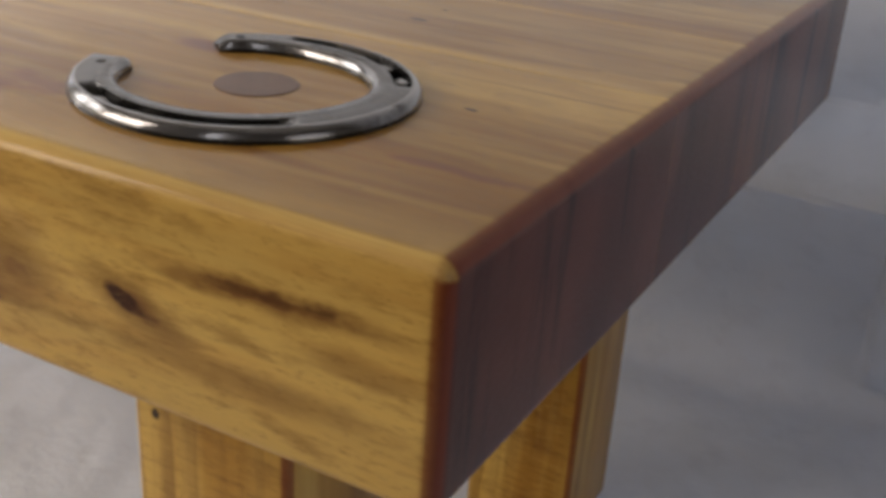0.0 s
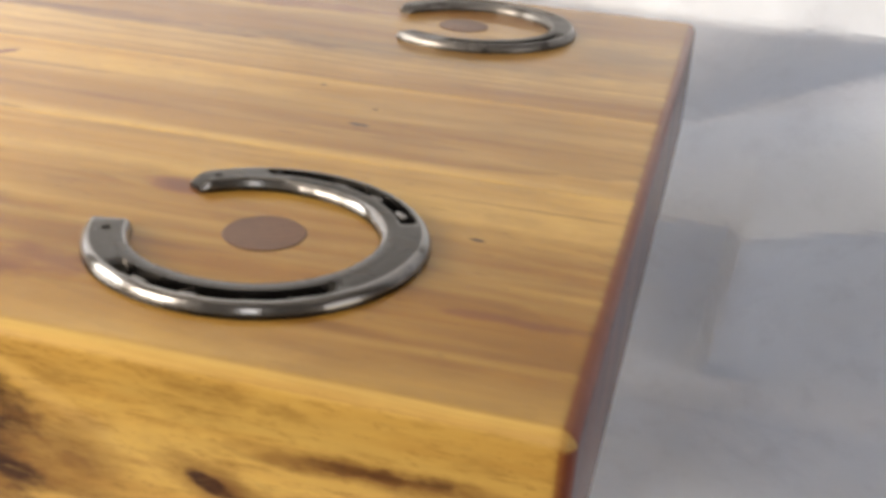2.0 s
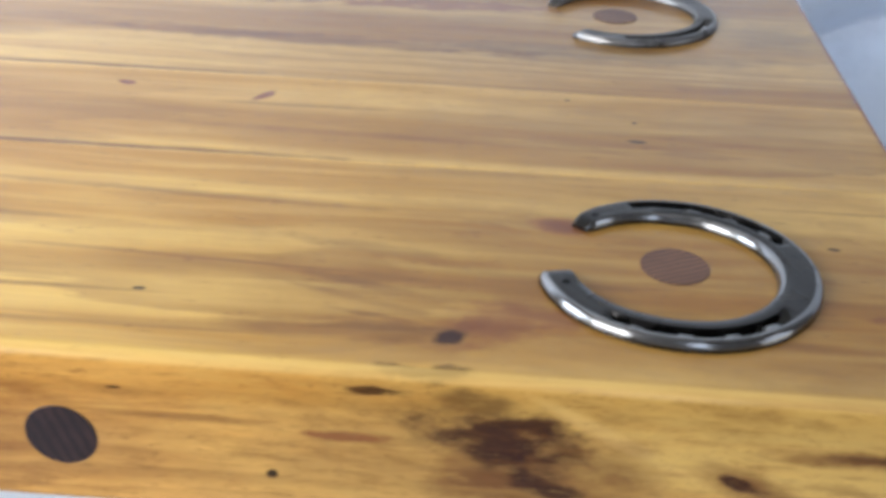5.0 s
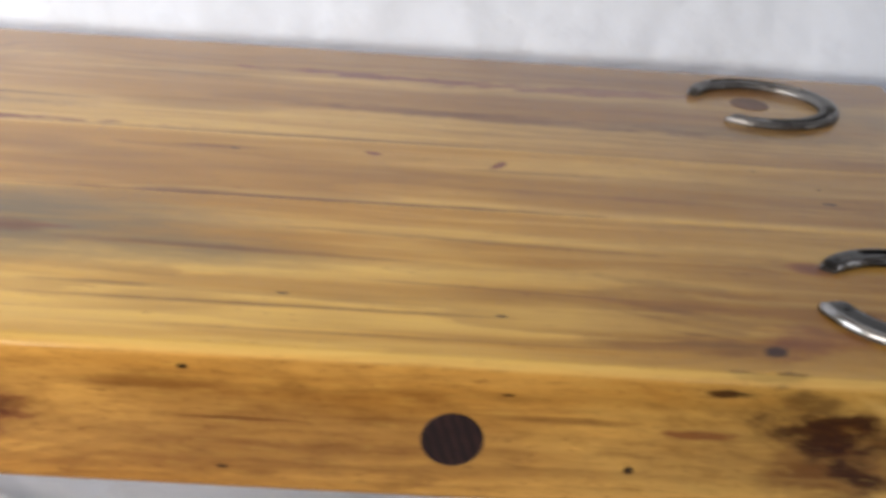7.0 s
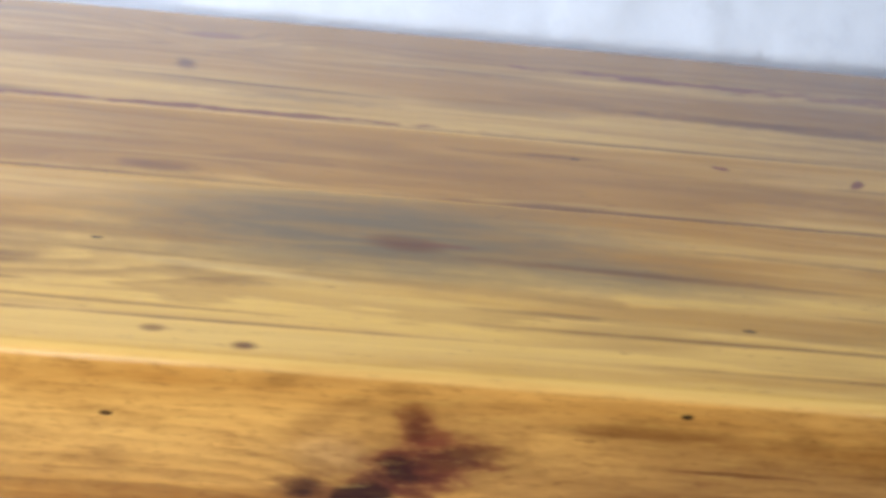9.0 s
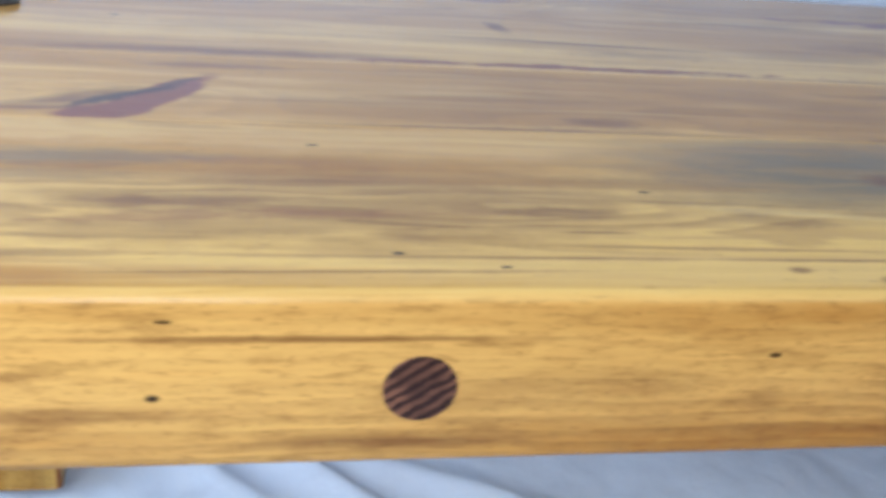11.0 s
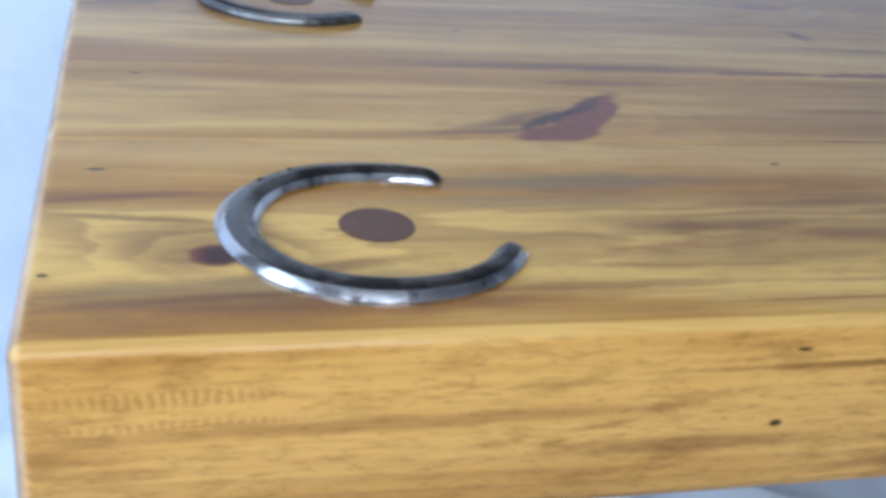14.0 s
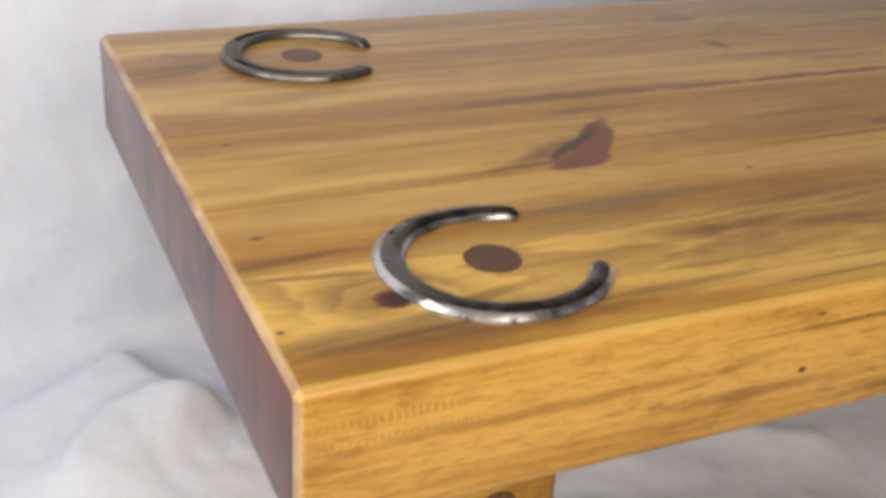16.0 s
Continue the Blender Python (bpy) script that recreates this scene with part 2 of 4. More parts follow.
def plaster_material(name, colour):
    n = Nodes().begin(name)
    tone = n.noise((3, 3, 3), detail=4)
    fine = n.noise((120, 120, 120), detail=2)
    dark = tuple(c * 0.9 for c in colour)
    return n.shade(Base_Color=n.mix(tone, colour, dark), Roughness=0.85, Normal=n.bump(fine, 0.2, 0.001))


def steel_material(name, dark=0.0, hue=(1.0, 0.99, 1.0), dull=0.0, spots=0.50):
    n = Nodes().begin(name)
    blot = n.noise((60, 60, 60), detail=4, rough=0.6)
    fine = n.noise((420, 420, 420), detail=2)
    k = 0.115 - 0.11 * dark
    colour = n.mix(n.step(blot, spots, spots * 1.5), tuple(k * c for c in hue), (0.045, 0.040, 0.038))
    return n.shade(Base_Color=colour, Metallic=0.95, Specular_IOR_Level=0.3, Roughness=n.step(blot, 0.3, 0.7, 0.14 + dull, 0.30 + dull),
                   Normal=n.bump(n.math('ADD', blot, n.math('MULTIPLY', fine, 0.1)), 0.16, 0.001), Coat_Weight=0.08, Coat_Roughness=0.08)


def plug_material(name, light, dark, lines, turn, gloss=0.15):
    """End of a dark dowel with its growth lines."""
    n = Nodes().begin(name)
    spot = n.noise((160, 160, 160), detail=3)
    node = n.add("ShaderNodeVectorRotate")
    node.rotation_type = 'EULER_XYZ'
    n.put(node.inputs["Vector"], n.pos)
    node.inputs["Rotation"].default_value = turn
    part_x = n.add("ShaderNodeSeparateXYZ")
    n.put(part_x.inputs[0], node.outputs[0])
    wave = n.math('FRACT', n.math('MULTIPLY_ADD', spot, 0.8, n.math('MULTIPLY', part_x.outputs[0], lines)))
    f = n.math('MULTIPLY', n.step(wave, 0.25, 0.5), n.step(wave, 1.0, 0.8))
    patch = n.step(n.noise((45, 45, 45), (3, 1, 7), detail=2), 0.4, 0.65, 0.35, 1.0)
    colour = n.mix(n.math('MULTIPLY', f, patch), dark, light)
    return n.shade(Base_Color=colour, Roughness=0.5, Specular_IOR_Level=0.2, Coat_Weight=gloss, Coat_Roughness=0.15, Normal=n.bump(spot, 0.1, 0.0006))


HOLE = steel_material("nail_hole_shade", 1.02, (1.0, 0.8, 0.7), 0.4)
CLOTH = cloth_material()
STEEL = steel_material("worn_steel", 0.72, (1.0, 0.94, 0.90), 0.02)
STEEL_BRIGHT = steel_material("polished_steel", -4.4, (1.0, 0.99, 1.02), 0.0)
STEEL_EDGE = steel_material("rubbed_bright_steel", -1.0, (1.0, 0.98, 0.98), -0.03)
STEEL_DULL = steel_material("dull_grey_steel", 0.25, (1.0, 0.93, 0.88), 0.22)
STEEL_DULL_RIM = steel_material("dull_rubbed_steel", -0.7, (1.0, 0.96, 0.94), 0.16)
STEEL_RUST = steel_material("rusty_brown_steel", -0.1, (1.0, 0.88, 0.82), 0.08, 0.42)
PLUG_TOP = plug_material("brown_plug_wood", (0.150, 0.066, 0.030), (0.082, 0.033, 0.016), 330, (0, 0, radians(62)), 0.3)
PLUG_FRONT = plug_material("striped_plug_wood", (0.20, 0.085, 0.045), (0.022, 0.008, 0.006), 210, (0, radians(-56), 0))
PLUG_BLACK = plug_material("black_plug_wood", (0.035, 0.014, 0.012), (0.014, 0.006, 0.006), 200, (0, radians(20), 0))

# ---- building helpers ----
TOP, UNDER, LONG, DEEP = 0.39, 0.3110, 1.25, 0.505
JOINT_1, JOINT_2 = 0.1735, 0.2785


def part(name, bm, material, parent=None, label="", smooth=True):
    mesh = bpy.data.meshes.new(name)
    bm.to_mesh(mesh)
    bm.free()
    mesh.materials.append(material)
    if smooth:
        # broad faces stay flat, their rounded edges are smooth
        mesh.polygons.foreach_set("use_smooth", [face.area < 0.0015 for face in mesh.polygons])
        mesh.set_sharp_from_angle(angle=radians(38))
    ob = new(name, mesh)
    ob.parent = parent
    return tagged(ob, label)


def box(low, high):
    bm = bmesh.new()
    bmesh.ops.create_cube(bm, size=1)
    mid = [(a + b) / 2 for a, b in zip(low, high)]
    bmesh.ops.scale(bm, vec=[b - a for a, b in zip(low, high)], verts=bm.verts)
    bmesh.ops.translate(bm, vec=mid, verts=bm.verts)
    return bm


def rounded(bm, keep, radius, segments=5):
    """Rounds the edges for which keep(middle, direction) holds."""
    some = [e for e in bm.edges if keep((e.verts[0].co + e.verts[1].co) / 2, (e.verts[1].co - e.verts[0].co).normalized())]
    bmesh.ops.bevel(bm, geom=some, offset=radius, segments=segments, profile=0.5, affect='EDGES', clamp_overlap=True)
    return bm


def disc(r, depth, segments=40, edge=0.0006):
    """A dowel end: its flat face at z = 0, with a fine eased edge."""
    bm = bmesh.new()
    rings = [[bm.verts.new((rr * math.cos(a), rr * math.sin(a), z)) for a in [2 * math.pi * i / segments for i in range(segments)]]
             for rr, z in ((r, -depth), (r, -edge), (r - edge, 0))]
    for low, high in zip(rings, rings[1:]):
        for i in range(segments):
            bm.faces.new((low[i], low[(i + 1) % segments], high[(i + 1) % segments], high[i]))
    bm.faces.new(rings[-1])
    return bm


def placed(bm, m):
    bmesh.ops.transform(bm, matrix=m, verts=bm.verts)
    return bm


# ---- wood of each board, with its own knots and marks ----
def front_board_wood(name, is_front, span):
    w = Wood().start(name, (0.085, 0.20), 3.1, span=span)
    # grain bowed round the knots
    w.eye((1.040, 0.000, 0.365), (0.055, 0.05, 0.030), 0.022)
    w.eye((1.095, 0.000, 0.346), (0.030, 0.03, 0.020), 0.026)
    w.eye((0.640, 0.000, 0.345), (0.050, 0.04, 0.030), 0.020)
    w.eye((0.638, 0.118, 0.390), (0.110, 0.026, 0.03), 0.020)
    w.eye((1.069, 0.121, 0.390), (0.035, 0.020, 0.02), 0.016)
    w.eye((0.067, 0.060, 0.390), (0.040, 0.022, 0.03), 0.012)
    w.eye((0.440, 0.078, 0.390), (0.080, 0.018, 0.02), 0.013)
    w.eye((0.300, 0.085, 0.390), (0.100, 0.020, 0.02), 0.011)
    if is_front:
        # front face
        w.stain('straw', (0.20, 0.0, 0.35), (0.30, 0.03, 0.08), 0, 0.26, 0.6, 0.7)
        w.stain('dark', (1.048, 0, 0.362), (0.030, 0.012, 0.0120), -12, 0.85, 0.9, 0.5)
        w.stain('dark', (1.038, 0, 0.377), (0.015, 0.012, 0.0060), 0, 0.65, 1.0, 0.6)
        w.stain('tan', (1.054, 0, 0.346), (0.040, 0.012, 0.0220), 0, 0.9, 0.9, 0.6)
        w.stain('dark', (1.066, 0, 0.340), (0.018, 0.012, 0.0050), -30, 0.72, 1.0, 0.6)
        w.stain('pale', (1.092, 0, 0.366), (0.030, 0.012, 0.0030), -28, 0.9, 0.5)
        w.stain('tan', (1.010, 0, 0.352), (0.050, 0.012, 0.0200), 0, 0.45, 1.0, 0.7)
        w.stain('dark', (1.000, 0, 0.381), (0.010, 0.006, 0.0018), 0, 0.8, 0.8)
        w.stain('red', (0.990, 0, 0.358), (0.016, 0.006, 0.0022), 0, 0.7, 0.8)
        w.stain('tan', (1.092, 0, 0.347), (0.019, 0.012, 0.0150), 0, 0.62, 0.7, 0.6)
        w.stain('tan', (1.094, 0, 0.345), (0.009, 0.012, 0.0060), 0, 0.80, 0.9, 0.6)
        w.stain('dark', (1.143, 0, 0.3475), (0.0110, 0.006, 0.0032), -24, 0.9, 0.9)
        w.stain('tan', (1.146, 0, 0.3470), (0.0200, 0.006, 0.0070), -24, 0.8, 0.9)
        w.stain('tan', (1.192, 0, 0.3645), (0.036, 0.006, 0.0040), 1, 0.90, 1.2)
        w.stain('dark', (1.194, 0, 0.3655), (0.020, 0.006, 0.0022), 1, 0.45, 1.4)
        w.stain('tan', (1.167, 0, 0.3635), (0.014, 0.006, 0.0026), 4, 0.8, 1.1)
        w.stain('tan', (1.225, 0, 0.352), (0.020, 0.006, 0.0040), 0, 0.6, 0.9)
        w.stain('tan', (1.185, 0, 0.335), (0.050, 0.006, 0.0040), 0, 0.55, 0.9)
        # the large knot: a round dark heart, a torn piece beside it and a cloud of red-brown above
        w.stain('tan', (0.646, 0, 0.352), (0.044, 0.010, 0.0200), 12, 0.68, 1.0, 0.7)
        w.stain('tan', (0.600, 0, 0.362), (0.020, 0.010, 0.0070), 30, 0.40, 0.8, 0.7)
        w.stain('pale', (0.609, 0, 0.3500), (0.016, 0.006, 0.0080), 0, 0.8, 0.4)
        w.stain('red', (0.641, 0, 0.344), (0.025, 0.010, 0.0130), 24, 0.92, 0.9, 0.5)
        w.stain('red', (0.647, 0, 0.360), (0.014, 0.010, 0.0090), -40, 0.72, 1.0, 0.6)
        w.stain('dark', (0.638, 0, 0.344), (0.016, 0.010, 0.0080), 20, 0.75, 1.0, 0.7)
        w.stain('dark', (0.657, 0, 0.351), (0.011, 0.010, 0.0045), 12, 0.60, 1.1, 0.7)
        w.stain('dark', (0.643, 0, 0.364), (0.006, 0.010, 0.0050), -40, 0.50, 1.1, 0.8)
        w.stain('dark', (0.622, 0, 0.3265), (0.0150, 0.010, 0.0115), 20, 0.97, 0.3, 0.25)
        w.stain('dark', (0.599, 0, 0.3300), (0.0120, 0.006, 0.0070), -20, 0.74, 0.9, 0.7)
        w.stain('red', (0.604, 0, 0.3290), (0.0180, 0.006, 0.0080), -15, 0.7, 0.9, 0.7)
        w.stain('tan', (0.775, 0, 0.3535), (0.040, 0.006, 0.0016), 0, 0.9, 0.7)
        w.stain('tan', (0.730, 0, 0.3700), (0.045, 0.006, 0.0030), 0, 0.6, 0.9)
        w.stain('tan', (0.920, 0, 0.3620), (0.040, 0.006, 0.0018), 0, 0.7, 0.8)
        # broad browner patch right of the large knot
        w.stain('tan', (0.800, 0, 0.348), (0.110, 0.006, 0.0260), 0, 0.55, 0.9, 0.8)
        w.stain('tan', (0.367, 0, 0.3235), (0.050, 0.006, 0.0040), 0, 0.7, 0.8)
        w.stain('tan', (0.330, 0, 0.3705), (0.080, 0.006, 0.0014), 0, 0.8, 0.7)
        w.stain('tan', (0.130, 0, 0.3550), (0.090, 0.006, 0.0025), 0, 0.6, 0.9)
        w.stain('tan', (0.240, 0, 0.3380), (0.050, 0.006, 0.0030), 0, 0.6, 0.9)
        w.chatter((0.050, 0, 0.3690), (0.036, 0.006, 0.0036), 0.0036, 0.30)
        w.chatter((0.055, 0, 0.3580), (0.040, 0.006, 0.0030), 0.0036, 0.26)
        w.hole(0.959, 0, 0.336, 0.0032, 0.0030)
        w.hole(0.767, 0, 0.326, 0.0036, 0.0014)
        w.hole(0.273, 0, 0.345, 0.0036, 0.0020)
        w.hole(0.519, 0, 0.362, 0.0034, 0.0014)
        w.hole(0.749, 0, 0.380, 0.0040, 0.0018)
        w.hole(0.277, 0, 0.378, 0.0045, 0.0012)
        w.hole(0.898, 0, 0.374, 0.0040, 0.0010)
        w.stain('red', (1.052, 0.040, 0.39), (0.030, 0.012, 0.01), 20, 0.65, 0.9, 0.7)
        w.stain('dark', (1.022, 0.0040, 0.388), (0.016, 0.0035, 0.010), 0, 0.7, 0.9)
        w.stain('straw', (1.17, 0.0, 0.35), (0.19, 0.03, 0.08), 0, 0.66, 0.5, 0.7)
    else:
        # top face
        w.stain('pale', (0.150, 0.156, 0.39), (0.170, 0.016, 0.01), 0, 0.55, 0.6)
        w.stain('pale', (0.400, 0.150, 0.39), (0.140, 0.018, 0.01), -1, 0.45, 0.6)
        w.stain('pale', (0.470, 0.020, 0.39), (0.200, 0.014, 0.01), 0, 0.40, 0.6)
        w.stain('tan', (0.400, 0.030, 0.39), (0.100, 0.0016, 0.01), 0, 0.7, 0.8)
        w.stain('tan', (0.340, 0.017, 0.39), (0.090, 0.0012, 0.01), 1, 0.7, 0.8)
        w.stain('tan', (0.500, 0.040, 0.39), (0.080, 0.0014, 0.01), -1, 0.7, 0.8)
        w.stain('tan', (0.470, 0.088, 0.39), (0.110, 0.0018, 0.01), -2, 0.6, 0.8)
        w.stain('tan', (0.400, 0.063, 0.39), (0.060, 0.0022, 0.01), -4, 0.65, 0.9)
        w.stain('tan', (0.560, 0.030, 0.39), (0.070, 0.0012, 0.01), 0, 0.7, 0.8)
        w.stain('tan', (0.860, 0.020, 0.39), (0.110, 0.0014, 0.01), 0, 0.6, 0.8)
        w.stain('tan', (0.930, 0.072, 0.39), (0.090, 0.0016, 0.01), -3, 0.6, 0.8)
        w.stain('tan', (1.180, 0.030, 0.39), (0.060, 0.0016, 0.01), 0, 0.6, 0.8)
        w.stain('tan', (1.200, 0.045, 0.39), (0.040, 0.0014, 0.01), 0, 0.6, 0.8)
        w.stain('tan', (1.205, 0.150, 0.39), (0.045, 0.0018, 0.01), 0, 0.6, 0.8)
        w.stain('tan', (0.060, 0.028, 0.39), (0.050, 0.0026, 0.01), 4, 0.8, 0.9)
        w.stain('tan', (0.110, 0.022, 0.39), (0.080, 0.0090, 0.01), 3, 0.62, 1.0, 0.7)
        w.stain('tan', (0.045, 0.090, 0.39), (0.036, 0.0030, 0.01), -8, 0.7, 0.9)
        w.stain('tan', (0.030, 0.110, 0.39), (0.028, 0.0026, 0.01), 6, 0.7, 0.9)
        w.stain('grey', (0.080, 0.034, 0.39), (0.075, 0.0100, 0.01), 3, 0.6, 0.8)
        w.stain('tan', (0.200, 0.030, 0.39), (0.080, 0.0030, 0.01), 1, 0.7, 0.9)
        w.stain('red', (0.330, 0.068, 0.39), (0.055, 0.0040, 0.01), 2, 0.35, 1.0, 0.7)
        w.stain('tan', (0.340, 0.102, 0.39), (0.070, 0.0040, 0.01), 2, 0.6, 0.9)
        w.stain('pale', (1.17, 0.0, 0.35), (0.19, 0.03, 0.08), 0, 0.72, 0.5, 0.7)
        # broad browner patches over the right end
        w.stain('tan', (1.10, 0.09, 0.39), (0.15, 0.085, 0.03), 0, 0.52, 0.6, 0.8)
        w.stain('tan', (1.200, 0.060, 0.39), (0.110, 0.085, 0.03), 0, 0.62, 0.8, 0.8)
        w.stain('tan', (1.030, 0.034, 0.39), (0.050, 0.022, 0.02), 18, 0.50, 0.9, 0.8)
        w.stain('tan', (0.360, 0.080, 0.39), (0.120, 0.040, 0.03), 0, 0.56, 0.9, 0.8)
        w.stain('tan', (0.300, 0.055, 0.39), (0.080, 0.012, 0.03), 3, 0.62, 0.9, 0.7)
        w.stain('grey', (0.620, 0.128, 0.39), (0.120, 0.044, 0.012), 0, 0.95, 0.45, 0.5)
        w.stain('grey', (0.720, 0.104, 0.39), (0.070, 0.020, 0.012), -4, 0.75, 0.5, 0.5)
        w.stain('pale', (0.560, 0.077, 0.39), (0.045, 0.0030, 0.01), -6, 0.8, 0.5, 0.4)
        w.stain('grey', (0.560, 0.128, 0.39), (0.055, 0.014, 0.012), 0, 0.5, 0.5, 0.6)
        w.stain('grey', (0.225, 0.125, 0.39), (0.065, 0.009, 0.01), 2, 0.7, 0.7, 0.6)
        w.stain('grey', (0.195, 0.105, 0.39), (0.070, 0.006, 0.01), 0, 0.5, 0.7, 0.6)
        w.stain('tan', (0.634, 0.118, 0.39), (0.016, 0.0075, 0.01), -4, 0.98, 0.35, 0.4)
        w.stain('red', (0.655, 0.119, 0.39), (0.012, 0.0016, 0.01), 0, 0.7, 0.5)
        w.stain('tan', (0.440, 0.074, 0.39), (0.034, 0.0085, 0.01), 0, 0.8, 0.9)
        w.stain('tan', (0.545, 0.069, 0.39), (0.024, 0.006, 0.01), -5, 0.6, 0.9)
        w.stain('tan', (0.285, 0.080, 0.39), (0.060, 0.008, 0.01), 4, 0.8, 0.9)
        w.stain('tan', (0.370, 0.060, 0.39), (0.040, 0.0030, 0.01), -5, 0.8, 0.8)
        w.stain('tan', (0.452, 0.054, 0.39), (0.020, 0.0016, 0.01), 0, 0.8, 0.6)
        w.stain('red', (0.262, 0.062, 0.39), (0.034, 0.0035, 0.01), 3, 0.4, 0.9)
        w.stain('tan', (0.250, 0.046, 0.39), (0.050, 0.0030, 0.01), 0, 0.7, 0.9)
        w.stain('tan', (0.105, 0.048, 0.39), (0.032, 0.0045, 0.01), 12, 0.7, 0.8)
        w.stain('tan', (0.055, 0.072, 0.39), (0.030, 0.016, 0.01), 0, 0.55, 0.9)
        w.stain('red', (0.0665, 0.0595, 0.39), (0.0090, 0.0085, 0.008), 0, 0.95, 0.22, 0.2)
        w.stain('dark', (0.0680, 0.0592, 0.39), (0.0080, 0.0076, 0.008), 0, 0.90, 0.4, 0.5)
        w.stain('tan', (0.0560, 0.0590, 0.39), (0.0160, 0.0130, 0.008), 0, 0.6, 0.5, 0.6)
        w.stain('tan', (1.0725, 0.1205, 0.39), (0.0145, 0.0078, 0.008), -6, 0.92, 0.2, 0.25)
        w.stain('red', (1.0725, 0.1205, 0.39), (0.0140, 0.0074, 0.008), -6, 0.60, 0.25, 0.3)
        w.stain('tan', (1.0520, 0.1220, 0.39), (0.0160, 0.0110, 0.008), -6, 0.5, 0.6, 0.6)
        w.stain('tan', (1.035, 0.112, 0.39), (0.028, 0.011, 0.01), -8, 0.65, 0.8)
        w.stain('red', (1.052, 0.040, 0.39), (0.030, 0.012, 0.01), 20, 0.65, 0.9, 0.7)
        w.stain('tan', (0.985, 0.028, 0.39), (0.050, 0.007, 0.01), 4, 0.75, 0.8)
        w.stain('dark', (1.0255, 0.0255, 0.39), (0.0060, 0.0040, 0.008), 25, 0.95, 0.6)
        w.stain('tan', (1.005, 0.026, 0.39), (0.022, 0.0090, 0.01), 6, 0.8, 0.9, 0.6)
        w.stain('tan', (0.998, 0.037, 0.39), (0.026, 0.0022, 0.01), -12, 0.75, 1.0)
        w.stain('tan', (0.985, 0.050, 0.39), (0.034, 0.0030, 0.01), -17, 0.6, 1.1)
        w.stain('tan', (1.034, 0.036, 0.39), (0.012, 0.0060, 0.01), 40, 0.7, 0.9)
        w.stain('dark', (1.022, 0.0040, 0.388), (0.016, 0.0035, 0.010), 0, 0.7, 0.9)
        w.stain('tan', (0.790, 0.044, 0.39), (0.110, 0.0016, 0.01), 0, 0.75, 0.5)
        w.stain('tan', (0.700, 0.058, 0.39), (0.035, 0.0022, 0.01), 0, 0.6, 0.7)
        w.stain('tan', (0.760, 0.104, 0.39), (0.085, 0.0024, 0.01), -2, 0.7, 0.7)
        w.stain('tan', (0.900, 0.130, 0.39), (0.100, 0.0030, 0.01), -3, 0.6, 0.8)
        w.stain('tan', (1.010, 0.085, 0.39), (0.070, 0.0080, 0.01), -12, 0.6, 0.9)
        w.stain('tan', (0.990, 0.060, 0.39), (0.045, 0.0040, 0.01), -14, 0.6, 0.9)
        w.stain('tan', (1.215, 0.075, 0.39), (0.030, 0.0050, 0.01), 0, 0.6, 0.9)
        w.stain('red', (1.225, 0.058, 0.39), (0.024, 0.0028, 0.01), 0, 0.5, 0.8)
        w.hole(0.788, 0.057, long=0.0042)
        w.hole(1.194, 0.115, long=0.0048, turn=-8)
        w.hole(0.896, 0.046)
        w.hole(0.491, 0.098)
        w.hole(0.340, 0.146, long=0.0040)
        w.hole(0.366, 0.033)
        w.hole(0.408, 0.022)
        w.hole(0.023, 0.138, long=0.0045)
        w.hole(0.008, 0.047, long=0.0025)
        w.stain('tan', (0.571, 0.0125, 0.39), (0.0048, 0.0028, 0.006), 0, 1.0, 0.3)
        w.stain('tan', (0.533, 0.0210, 0.39), (0.0045, 0.0024, 0.006), 0, 1.0, 0.3)
    return w.finish()


